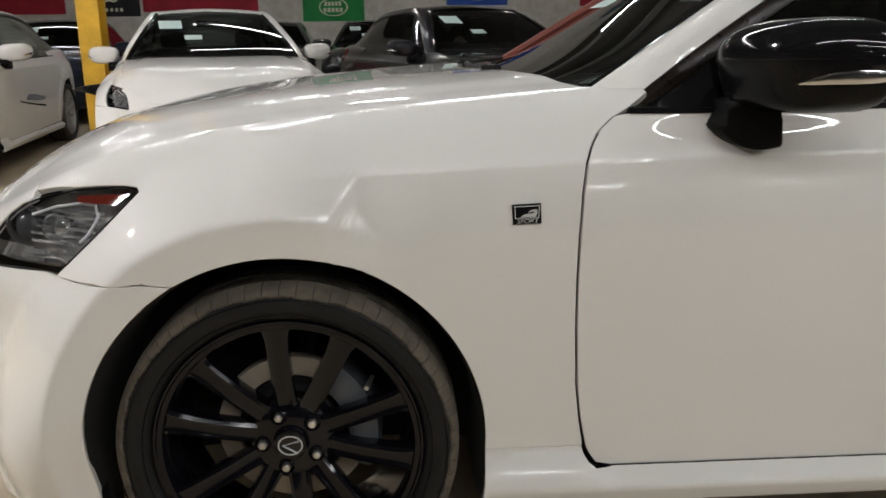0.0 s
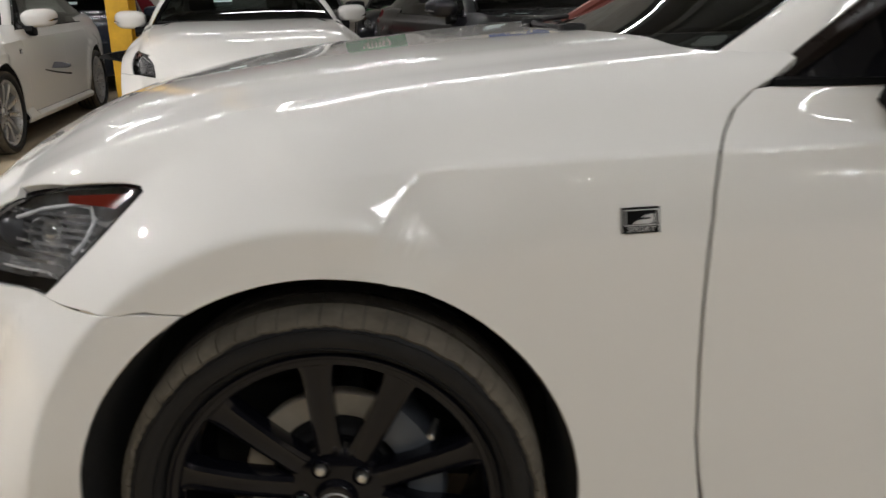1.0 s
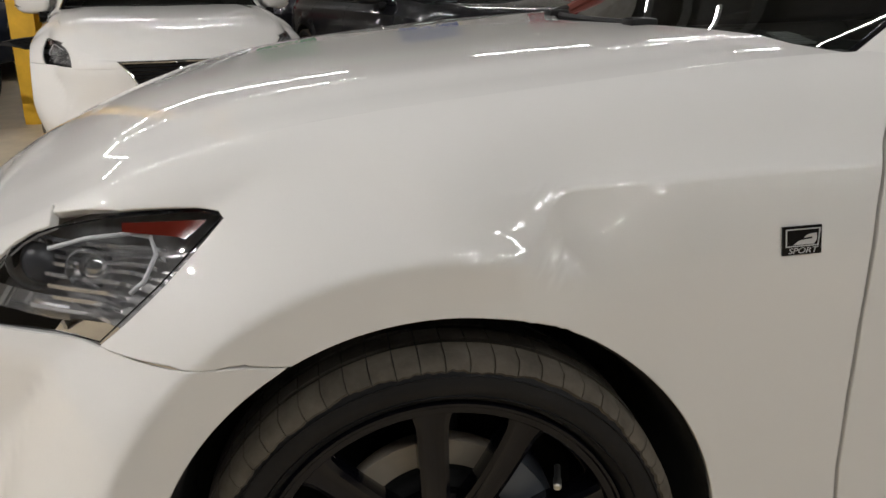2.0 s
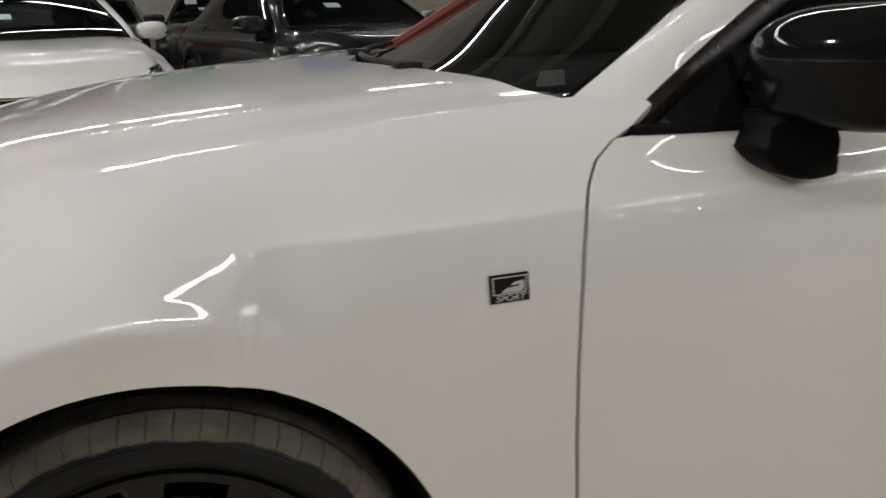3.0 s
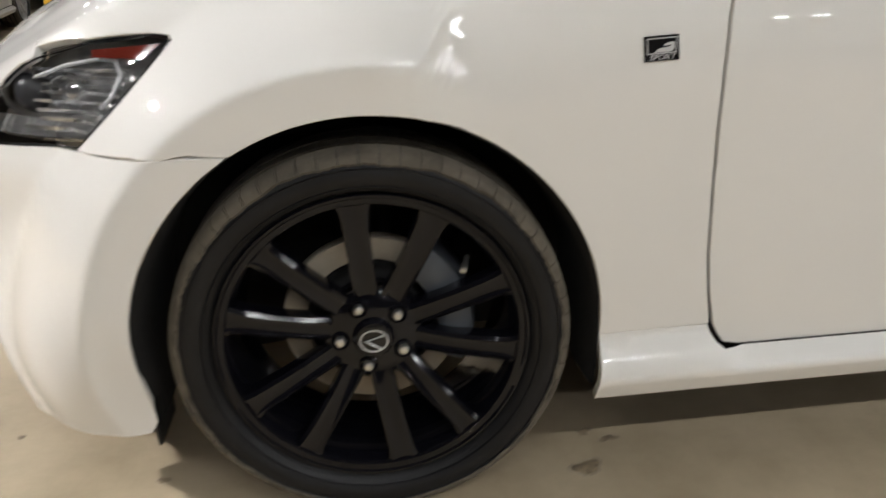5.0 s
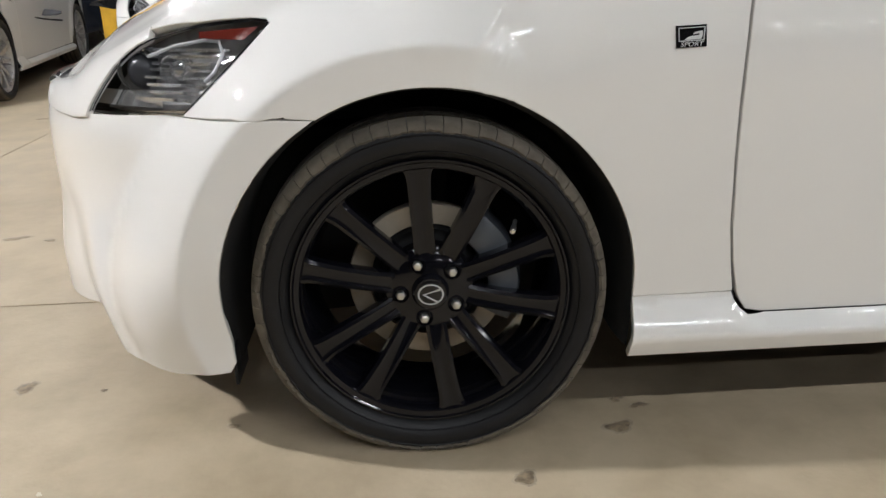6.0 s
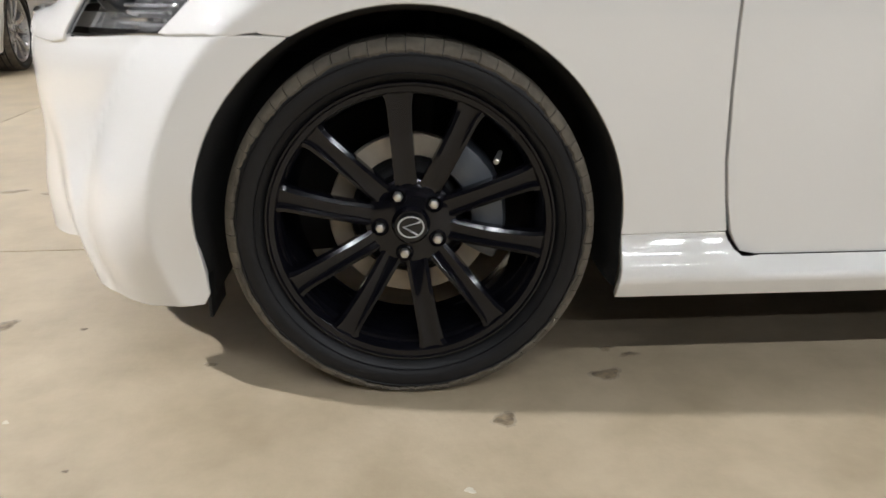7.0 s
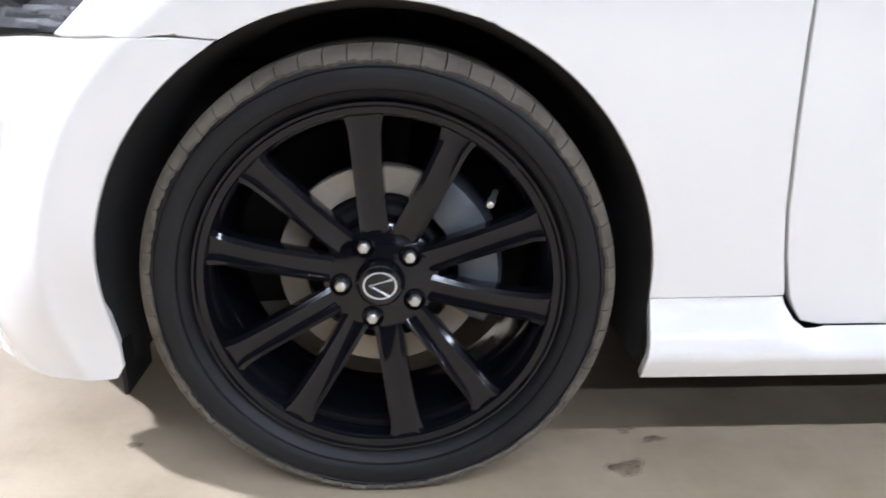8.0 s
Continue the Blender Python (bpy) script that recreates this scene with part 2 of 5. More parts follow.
def y_at(x, z, ya, za, al, k, k2):
    """Width at the height z of an upper skin that starts at (ya, za) with the lean al."""
    yb, zb = Y_SHUT(x), Z_SHUT(x)
    lo, hi = np.zeros_like(z), np.ones_like(z)
    for _ in range(18):
        u = (lo + hi) / 2
        low = bez(za, za + k * np.cos(al), zb - k2 * np.sin(BE), zb, u) < z
        lo, hi = np.where(low, u, lo), np.where(low, hi, u)
    return bez(ya, ya + k * np.sin(al), yb - k2 * np.cos(BE), yb, u) - 0.5 * np.maximum(za - z, 0)


def upper(x, z):
    """The upper skin, which runs on evenly from the crest of the arch to the shoulder of the door."""
    zr = Z_LINE(x)
    zc = ZA + np.sqrt(np.maximum(0.46 ** 2 - x ** 2, 0.02))
    zc = zc + (0.655 - zc) * sstep(-0.05, -0.36, x)
    yb, zb = Y_SHUT(x), Z_SHUT(x)
    yc = side_base(x, zc)
    yc = yc + sstep(-0.14, 0.04, x) * (0.003 + 0.06 * sstep(0.04, 0.36, x) - yc)
    yr = side_base(np.maximum(x, 0.15), zr)
    d1, d2 = np.hypot(yb - yc, zb - zc), np.hypot(yb - yr, zb - zr)
    one = y_at(x, z, yc, zc, np.radians(28), 0.46 * d1, 0.34 * d1)
    two = y_at(x, z, yr, zr, np.radians(48), 0.36 * d2, 0.48 * d2)
    return one + (two - one) * sstep(-0.08, 0.30, x)


def profile(x, s):
    al, k, k2, z = heights(x, s)
    za = z_shoulder(x)
    yl, ya = side_base(x, np.minimum(z, za)), side_base(x, za)
    even = sstep(-0.24, -0.06, x) * (1 - sstep(0.22, 0.38, x))
    lean = even * (upper(x, za) - ya)
    yl, ya = yl + lean * sstep(0.86, 1.0, s), ya + lean
    yb = Y_SHUT(x)
    y2 = bez(ya, ya + k * np.sin(al), yb - k2 * np.cos(BE), yb, clamp01(s - 1))
    y2 = y2 + even * (upper(x, np.maximum(z, za)) - y2)
    return np.where(s <= 1, yl, y2), z


def rounding(s):
    """Share of the way across the rounded shoulder line."""
    w = clamp01(np.where(s < 1, 0.5 + 0.5 * (s - 1) / E0, 0.5 + 0.5 * (s - 1) / E1))
    return w, (w > 0) & (w < 1)


E0, E1 = 0.008, 0.032


def skin(x, s):
    """Point of the side skin at length x; s 0..1 runs up to the shoulder line, 1..2 over it to the bonnet gap."""
    x, s = np.broadcast_arrays(np.asarray(x, float), np.asarray(s, float))
    y, z = profile(x, s)
    w, inn = rounding(s)
    one = np.ones_like(s)
    (ya, za), (yb, zb), (yc, zc) = profile(x, one - E0), profile(x, one), profile(x, one + E1)
    y = np.where(inn, (1 - w) ** 2 * ya + 2 * w * (1 - w) * yb + w * w * yc, y)
    z = np.where(inn, (1 - w) ** 2 * za + 2 * w * (1 - w) * zb + w * w * zc, z)
    f = smin(flare(x, z, XA), flare(x, z, 2.85))
    y = smin(y, f)
    return np.stack([x, y, z], -1)


def skin_z(x, s):
    w, inn = rounding(s)
    one = np.ones_like(s)
    za, zb, zc = heights(x, one - E0)[3], heights(x, one)[3], heights(x, one + E1)[3]
    return np.where(inn, (1 - w) ** 2 * za + 2 * w * (1 - w) * zb + w * w * zc, heights(x, s)[3])


def s_of(x, z):
    """The s at which the skin has the height z."""
    x, z = np.broadcast_arrays(np.asarray(x, float), np.asarray(z, float))
    lo, hi = np.zeros(x.shape), np.full(x.shape, 2.0)
    for _ in range(22):
        mid = (lo + hi) / 2
        low = skin_z(x, mid) < z
        lo, hi = np.where(low, mid, lo), np.where(low, hi, mid)
    return (lo + hi) / 2


def bumper_skin(f, z):
    """Bumper: f 0 at the middle of the nose to 1 at the wheel arch."""
    f, z = np.broadcast_arrays(np.asarray(f, float), np.asarray(z, float))
    xn = -0.90 + 0.9 * np.maximum(0, z - 0.55) ** 2
    x_end = -0.17
    phi = f * math.pi / 2
    u = np.cos(phi) ** 0.8
    x = 0.2 - (0.2 - xn) * u
    # slide the last part so that f = 1 meets the end of the panel
    x = xn + (x - xn) * (x_end - xn) / (0.2 - xn)
    y = side_base(x, z)
    y = smin(y, flare(x, z, XA)) + 0.014 * sstep(0.615, 0.672, z) * sstep(-0.32, -0.46, x)
    # fuller lower corner, which ends in a slanting crease
    xc = -0.60 - 0.14 * (z - 0.18) / 0.42
    y = y - 0.075 * sstep(0.56, 0.24, z) * sstep(-0.42, -0.58, x) * (1 - sstep(xc + 0.005, xc - 0.075, x))
    # tucked lower front and a soft ledge under the lamps
    x = x - 0.022 * sstep(0.46, 0.28, z) * sstep(-0.45, -0.7, x)
    return np.stack([x, y, z], -1)


def hood_skin(x, w):
    """Bonnet: w -1 and 1 at the gaps, 0 in the middle."""
    x, w = np.broadcast_arrays(np.asarray(x, float), np.asarray(w, float))
    a = 1 - np.abs(w)
    yb, zb, zm = Y_SHUT(x), Z_SHUT(x), Z_MID(x)
    y = yb + (YC - yb) * a
    d = YC - yb
    p = np.clip(0.3 * d / np.maximum(zm - zb, 0.005), 1.4, 5.0)
    z = zb + (zm - zb) * (1 - (1 - np.minimum(a, 1)) ** p)
    z = z + 0.006 * sstep(0.09, 0.20, a) * sstep(-0.75, -0.3, x) - 0.0015
    return np.stack([x, np.where(w < 0, y, 2 * YC - y), z], -1)


def mesh_of(points, faces, normals):
    me = bpy.data.meshes.new("panel")
    me.from_pydata([tuple(p) for p in points], [], faces)
    for p in me.polygons:
        p.use_smooth = True
    me.normals_split_custom_set_from_vertices([tuple(n) for n in normals])
    return me


def panel(name, outline, fn, mat, parent, step=0.018, sy=0.45, label="", both=True, ref=None, lip=0.014, crest=()):
    """A sheet-metal panel: the outline lies in the two parameters of fn; its edge is turned inwards as a lip. Made for both sides of the car."""
    from mathutils.geometry import delaunay_2d_cdt
    out = []
    n = len(outline)
    for k in range(n):
        a, b = np.array(outline[k], float), np.array(outline[(k + 1) % n], float)
        d = math.hypot(b[0] - a[0], (b[1] - a[1]) * sy)
        m = max(1, int(round(d / step)))
        out += [a + (b - a) * j / m for j in range(m)]
    out = np.array(out) * (1, sy)
    lo, hi = out.min(0), out.max(0)
    gx, gy = np.meshgrid(np.arange(lo[0] + step * 0.5, hi[0], step), np.arange(lo[1] + step * 0.5, hi[1], step))
    pts = np.stack([gx.ravel(), gy.ravel()], -1)
    # keep grid points well inside the outline
    x0, y0, x1, y1 = out[:, 0], out[:, 1], np.roll(out[:, 0], -1), np.roll(out[:, 1], -1)
    px, py = pts[:, :1], pts[:, 1:]
    cross = ((y0 > py) != (y1 > py)) & (px < (x1 - x0) * (py - y0) / np.where(y1 == y0, 1e-9, y1 - y0) + x0)
    inside = cross.sum(1) % 2 == 1
    near = np.min((px - x0) ** 2 + (py - y0) ** 2, 1) > (0.55 * step) ** 2
    pts = pts[inside & near]
    if len(crest):
        # closer rows along a crest
        ridge = np.array(crest) * (1, sy)
        rx, ry = ridge[:, :1], ridge[:, 1:]
        cross = ((y0 > ry) != (y1 > ry)) & (rx < (x1 - x0) * (ry - y0) / np.where(y1 == y0, 1e-9, y1 - y0) + x0)
        ridge = ridge[(cross.sum(1) % 2 == 1) & (np.min((rx - x0) ** 2 + (ry - y0) ** 2, 1) > 0.003 ** 2)]
        away = np.array([np.min((ridge[:, 0] - a) ** 2 + (ridge[:, 1] - b) ** 2) > (0.4 * step) ** 2 for a, b in pts])
        pts = np.concatenate([pts[away], ridge])
    allp = np.concatenate([out, pts])
    m = len(out)
    vs, _, fs, *_ = delaunay_2d_cdt([Vector(p) for p in allp], [], [list(range(m))], 1, 1e-7)
    q = np.array([(v.x, v.y / sy) for v in vs])
    e = 1e-4
    P = fn(q[:, 0], q[:, 1])
    da, db = fn(q[:, 0] + e, q[:, 1]) - fn(q[:, 0] - e, q[:, 1]), fn(q[:, 0], q[:, 1] + e) - fn(q[:, 0], q[:, 1] - e)
    N = np.cross(da, db)
    N /= np.maximum(np.linalg.norm(N, axis=1, keepdims=True), 1e-12)
    inner = np.array(ref if ref is not None else (0.0, YC, 0.3))
    mid = P - inner
    if ref is None:
        mid[:, 0] = np.where(P[:, 0] < -0.3, P[:, 0] + 0.3, 0)
    N *= np.where((N * mid).sum(1, keepdims=True) < 0, -1, 1)
    faces = []
    for f in fs:
        a, b, c = f[:3]
        g = np.cross(P[b] - P[a], P[c] - P[a])
        faces.append((a, b, c) if np.dot(g, N[a]) > 0 else (a, c, b))
    # turned-in edge
    edges = {}
    for f in faces:
        for a, b in zip(f, f[1:] + f[:1]):
            edges[(a, b)] = True
    rim = [(a, b) for a, b in edges if (b, a) not in edges]
    extra, exn, index = [], [], {}
    base = len(P)
    for a, b in rim:
        t = P[b] - P[a]
        o = np.cross(t, N[a])
        o /= max(np.linalg.norm(o), 1e-9)
        for v in (a, b):
            index.setdefault(v, []).append(o)
    ids = {}
    for v, os_ in index.items():
        o = np.mean(os_, 0)
        o /= max(np.linalg.norm(o), 1e-9)
        ids[v] = base + len(extra)
        r = 0.0025
        extra += [P[v] + 0.7 * r * o - 0.3 * r * N[v], P[v] + r * o - r * N[v], P[v] + r * o - lip * N[v]]
        h = N[v] + o
        exn += [h / max(np.linalg.norm(h), 1e-9), o, o]
    for a, b in rim:
        ia, ib = ids[a], ids[b]
        faces += [(b, a, ia, ib), (ib, ia, ia + 1, ib + 1), (ib + 1, ia + 1, ia + 2, ib + 2)]
    P2, N2 = np.concatenate([P, extra]), np.concatenate([N, exn])
    obs = [link(name, mesh_of(P2, faces, N2), mat, parent, label)]
    if both:
        flip = np.array([1, -1, 1])
        obs.append(link(name, mesh_of(P2 * flip + (0, 2 * YC, 0), [f[::-1] for f in faces], N2 * flip), mat, parent, label))
    return obs


def side(points):
    """Side-view points (x, z) as skin parameters."""
    return [(x, float(s_of(x, z))) for x, z in points]


def arc(cx, cz, r, a0, a1, n):
    return [(cx + r * math.cos(radians(a0 + (a1 - a0) * k / n)), cz + r * math.sin(radians(a0 + (a1 - a0) * k / n))) for k in range(n + 1)]


BEND = 1.7


def fine_s(q):
    """Spreads the rows of a panel so that they lie close together along the shoulder line."""
    return 1 + np.sign(q - 1) * np.abs(q - 1) ** BEND


def fine_skin(x, q):
    return skin(x, fine_s(np.asarray(q, float)))


def fine(outline):
    """An outline in (x, s), cut short enough to stay straight, in the rows of fine_s."""
    full = []
    for (xa, sa), (xb, sb) in zip(outline, outline[1:] + outline[:1]):
        n = max(1, math.ceil(abs(sb - sa) / 0.012), math.ceil(abs(xb - xa) / 0.03))
        full += [(xa + (xb - xa) * k / n, sa + (sb - sa) * k / n) for k in range(n)]
    return [(x, 1 + math.copysign(abs(s - 1) ** (1 / BEND), s - 1)) for x, s in full]


car = thing("sedan", (1.4, YC, 0), "pearl white four-door sedan with gloss black wheels and black mirrors", "car")
R_ARCH = 0.3875
G = 0.0046        # half a panel gap

# fender
door_edge = [(0.582, 0.308), (0.571, 0.37), (0.562, 0.44), (0.557, 0.56), (0.5565, 0.66), (0.559, 0.74), (0.565, 0.82), (0.574, 0.877), (0.586, 0.902), (0.604, 0.930), (0.632, 0.953), (0.668, 0.972), (0.705, 0.996)]
a0 = math.degrees(math.atan2(0.677 - ZA, -0.19))
front = [(x - G, s) for x, s in side(door_edge)]
top = [(x, 2.0) for x in np.linspace(0.69, -0.50, 60)]
f_out = side([(-0.262, 0.826), (-0.34, 0.748), (-0.427, 0.672), (-0.38, 0.6745), (-0.33, 0.6775), (-0.26, 0.678)])
f_out += [(x, float(s_of(x, z))) for x, z in arc(XA, ZA, R_ARCH, a0, -4, 48)]
f_out += front + top + side([(-0.50, 0.815), (-0.40, 0.829), (-0.30, 0.836), (-0.270, 0.834)])
CREST = [(XA + r * math.cos(radians(a)), ZA + r * math.sin(radians(a))) for r in (0.449, 0.453, 0.4565, 0.4595, 0.463, 0.467, 0.473) for a in np.arange(3, 200, 1.3)]


def rowed(points):
    """Side-view points in the rows of fine_s."""
    xs, zs = np.array(points).T
    s = s_of(xs, zs)
    return np.stack([xs, 1 + np.sign(s - 1) * np.abs(s - 1) ** (1 / BEND)], -1)


fender = panel("fender", fine(f_out), fine_skin, PAINT_WHITE, car, step=0.014, crest=rowed([p for p in CREST if p[1] > 0.62 and p[0] < 0.14]))
# bumper: outline in (f, z)
fx = np.linspace(0, 1, 400)


def f_of(x, z):
    return float(np.interp(x, bumper_skin(fx, z)[:, 0], fx))


SPIN = spline([0.20, 0.26, 0.40, 0.52, 0.70], [0.37, 0.35, 0.30, 0.27, 0.37])


def f_at_y(z):
    """Where the bumper meets the edge of the grille opening."""
    return float(np.interp(-(YC - float(SPIN(z))), -bumper_skin(fx, z)[:, 1], fx))


b_out = [(f_at_y(z), z) for z in np.linspace(0.235, 0.678, 14)] + [(f_of(-0.80, 0.675), 0.672), (f_of(-0.70, 0.65), 0.650), (f_of(-0.6, 0.656), 0.656), (f_of(-0.44, 0.6645), 0.6645), (f_of(-0.38, 0.667), 0.667), (f_of(-0.33, 0.670), 0.670), (f_of(-0.26, 0.6705), 0.6705)]
b_out += [(f_of(x, z), z) for x, z in arc(XA, ZA, R_ARCH, a0 + 1.2, 187, 30)] + [(f_of(-0.3805, 0.25), 0.25), (f_of(-0.3785, 0.205), 0.205)]
b_out += [(f_of(-0.39, 0.19), 0.185), (f_of(-0.5, 0.18), 0.172), (f_of(-0.60, 0.18), 0.176), (f_of(-0.645, 0.18), 0.186), (f_of(-0.652, 0.19), 0.200), (f_of(-0.675, 0.24), 0.245), (f_of(-0.70, 0.24), 0.245), (f_of(-0.75, 0.23), 0.232), (f_of(-0.8, 0.22), 0.222), (f_at_y(0.215), 0.215)]
panel("front_bumper", b_out, bumper_skin, PAINT_WHITE, car, step=0.02, sy=1.0, crest=[(f_of(x, z), z) for x, z in CREST if z < 0.7 and x < -0.2])
# bonnet, both halves in one sheet
h_out = [(x, -0.994) for x in np.linspace(-0.86, 0.60, 70)] + [(0.60 - 0.215 * (1 - abs(w)) ** 0.75, w) for w in np.linspace(-0.994, 0.994, 60)] + [(x, 0.994) for x in np.linspace(0.60, -0.86, 70)]
panel("bonnet", h_out, hood_skin, PAINT_WHITE, car, step=0.02, sy=0.7, both=False, ref=(0, YC, -3), lip=0.02)
# sill


def sill_skin(x, s):
    x, s = np.broadcast_arrays(np.asarray(x, float), np.asarray(s, float))
    z = 0.302 - s * 0.112
    # flares out from the fender's seam, and further back from the foot of the door
    seam = 0.37 * sstep(0.578, 0.65, x)
    y = 0.0395 - 0.0385 * np.sin(clamp01((s - seam) / (0.70 - seam)) * math.pi / 2) ** 1.2
    turn = 0.02 * np.logaddexp(0, (s - 0.72) / 0.02)
    y = y + 0.055 * turn
    return np.stack([x, y, z], -1)


panel("sill", [(0.3875, 0.0), (0.3835, 0.5), (0.376, 1.0), (2.46, 1.0), (2.46, 0.405), (0.66, 0.395), (0.63, 0.39), (0.607, 0.36), (0.590, 0.24), (0.580, 0.10), (0.577, 0.0)], sill_skin, PAINT_WHITE, car, step=0.02, sy=0.12)
# front door
d_front = [(x + G, s) for x, s in side([(0.594, 0.285), (0.585, 0.303)] + door_edge[1:11])]
belt = [(0.668, 0.958), (1.0, 0.966), (1.6, 0.972)]
d_out = side([(1.62, 0.258), (1.2, 0.2592), (0.8, 0.2598), (0.640, 0.2602), (0.611, 0.2665)]) + d_front + side(belt + [(1.70, 0.80), (1.66, 0.5)])
door = panel("front_door", fine(d_out), fine_skin, PAINT_WHITE, car, step=0.018)
panel("rear_door", side([(1.626, 0.262), (1.666, 0.5), (1.706, 0.80), (1.606, 0.973), (2.5, 0.985), (2.62, 0.90), (2.58, 0.78)] + arc(2.85, ZA, R_ARCH, 122, 178, 14) + [(2.462, 0.262)]), skin, PAINT_WHITE, car, step=0.025)
panel("rear_quarter", side([(2.506, 0.99), (2.626, 0.90), (2.586, 0.785)] + arc(2.85, ZA, R_ARCH, 120, -20, 30) + [(3.3, 0.22), (3.85, 0.25)]) + [(3.88, 1.0)] + [(x, 2.0) for x in np.linspace(3.88, 2.5, 30)], skin, PAINT_WHITE, car, step=0.03)

# tail and boot lid
bm = bmesh.new()
rows = []
for k in range(9):
    z = 0.25 + 0.78 * k / 8
    rows.append([(3.93 - 0.10 * abs(w) ** 4 - 0.05 * (k == 0) - 0.03 * (k == 8), YC + w * (0.62 if k else 0.58), z) for w in np.linspace(-1, 1, 17)])
loft(bm, rows)
part("tail_panel", bm, PAINT_WHITE, car)
bm = bmesh.new()
loft(bm, [[(x, YC + w * (YC - float(Y_SHUT(x)) - 0.004), float(Z_SHUT(x)) + 0.02 * (1 - w * w)) for w in np.linspace(-1, 1, 17)] for x in np.linspace(3.2, 3.9, 10)])
part("boot_lid", bm, PAINT_WHITE, car)
for sg in (-1, 1):
    bm = bmesh.new()
    box(bm, (3.84, YC + sg * 0.50 - 0.12, 0.79), (3.935, YC + sg * 0.50 + 0.12, 0.89), 0.03)
    part("tail_lamp", bm, AMBER, car, "red tail lamp")

# floor pan, so that no light passes through
bm = bmesh.new()
loft(bm, [[(x, YC + w * (0.86 if 0.45 < x < 2.4 else 0.70), 0.205 if 0.45 < x < 2.4 or x > 3.3 else 0.62) for w in np.linspace(-1, 1, 5)] for x in (-0.42, 0.44, 0.46, 2.39, 2.41, 3.29, 3.31, 3.85)])
part("underbody", bm, MATT_BLACK, car)
for sg in (-1, 1):
    bm = bmesh.new()
    box(bm, (0.44, YC + sg * 0.80 - 0.012, 0.20), (2.42, YC + sg * 0.80 + 0.012, 0.84), 0.004)
    part("inner_side", bm, INTERIOR, car)
    # wheel arch liners
    for xa in (XA, 2.85):
        bm = bmesh.new()
        rows = []
        line = [(xa - 0.3845, 0.19), (xa - 0.3845, 0.25)] + arc(xa, ZA, 0.3845, 180, 0, 28) + [(xa + 0.3845, 0.25), (xa + 0.379, 0.20)]
        for y, r in ((None, 1.0), (0.05, 0.985), (0.12, 0.97), (0.30, 0.97), (0.34, 0.02)):
            pts = []
            for px, pz in line:
                yl = float(smin(side_base(px, max(pz, 0.303)), flare(px, pz, xa))) + 0.007
                yy = yl if y is None else max(y, yl + 0.01)
                pts.append((xa + (px - xa) * r, yy if sg < 0 else 2 * YC - yy, 0.2 + (pz - 0.2) * (r if r > 0.5 else 0.5)))
            rows.append(pts)
        loft(bm, rows)
        part("wheel_arch_liner", bm, LINER, car)
    # thin dark flap in front of the wheel
    bm = bmesh.new()
    y0, y1 = (0.05, 0.16) if sg < 0 else (2 * YC - 0.16, 2 * YC - 0.05)
    box(bm, (-0.383, y0, 0.155), (-0.376, y1, 0.24), 0.002)
    part("air_deflector", bm, MATT_BLACK, car)

# nose: grille, surround, plate bars
bm = bmesh.new()
rows = []


def nose_x(y, z):
    """Length at which the bumper has the width y."""
    u = clamp01((YC - y) / (YC - 0.02))
    xn = -0.90 + 0.9 * max(0, z - 0.55) ** 2
    return float(0.2 - (0.2 - xn) * (1 - u ** 2.5) ** 0.4 + 0.02 * sstep(0.42, 0.2, z))


for z in np.linspace(0.26, 0.70, 14):
    rows.append([(nose_x(YC + w * float(SPIN(z)), z) + 0.03, YC + w * (float(SPIN(z)) + 0.01), z) for w in np.linspace(-1, 1, 11)])
loft(bm, rows)
grille = part("grille", bm, MATT_BLACK, car, "black spindle grille with fine bars")
for z in np.linspace(0.28, 0.68, 17):
    bm = bmesh.new()
    tube(bm, [(nose_x(YC + w * float(SPIN(z)), z) + 0.018, YC + w * float(SPIN(z)), z) for w in np.linspace(-1, 1, 9)], 0.005, 6)
    part("grille_bar", bm, GLOSS_BLACK, grille)
bm = bmesh.new()
q = [(nose_x(YC - float(SPIN(z)), z) + 0.008, YC - float(SPIN(z)), z) for z in np.linspace(0.27, 0.69, 14)] + [(nose_x(YC + w * 0.37, 0.695) + 0.006, YC + w * 0.36, 0.692) for w in np.linspace(-0.98, 0.98, 11)] + [(nose_x(YC + float(SPIN(z)), z) + 0.008, YC + float(SPIN(z)), z) for z in np.linspace(0.69, 0.27, 14)]
tube(bm, q, 0.008, 6)
part("grille_surround", bm, CHROME, grille, "chrome surround")
bm = bmesh.new()
lathe(bm, [(0.055, 0), (0.055, -0.012), (0.047, -0.014), (0.047, -0.004)], 32, (-0.885, YC, 0.60), "x", closed=True)
tube(bm, [(-0.894, YC + 0.03, 0.635), (-0.896, YC - 0.01, 0.575), (-0.894, YC - 0.04, 0.575)], 0.006, 6)
part("emblem", bm, CHROME, grille, "chrome oval emblem")

# headlamps
LAMP_FRONT = [(-0.50, 0.797), (-0.53, 0.785), (-0.558, 0.768), (-0.588, 0.744), (-0.618, 0.710), (-0.645, 0.674), (-0.652, 0.6615)]
hl = side([(-0.268, 0.829), (-0.30, 0.832), (-0.40, 0.822)] + LAMP_FRONT + [(-0.60, 0.661), (-0.50, 0.667), (-0.434, 0.670), (-0.35, 0.746), (-0.271, 0.822)])


def lamp_skin(d):
    def fn(x, s):
        p = skin(x, s)
        return p + np.array([d * 0.5, d, 0])
    return fn


def shrink(o, k):
    c = np.mean(np.array(o), 0)
    return [tuple(c + (np.array(p) - c) * k) for p in o]


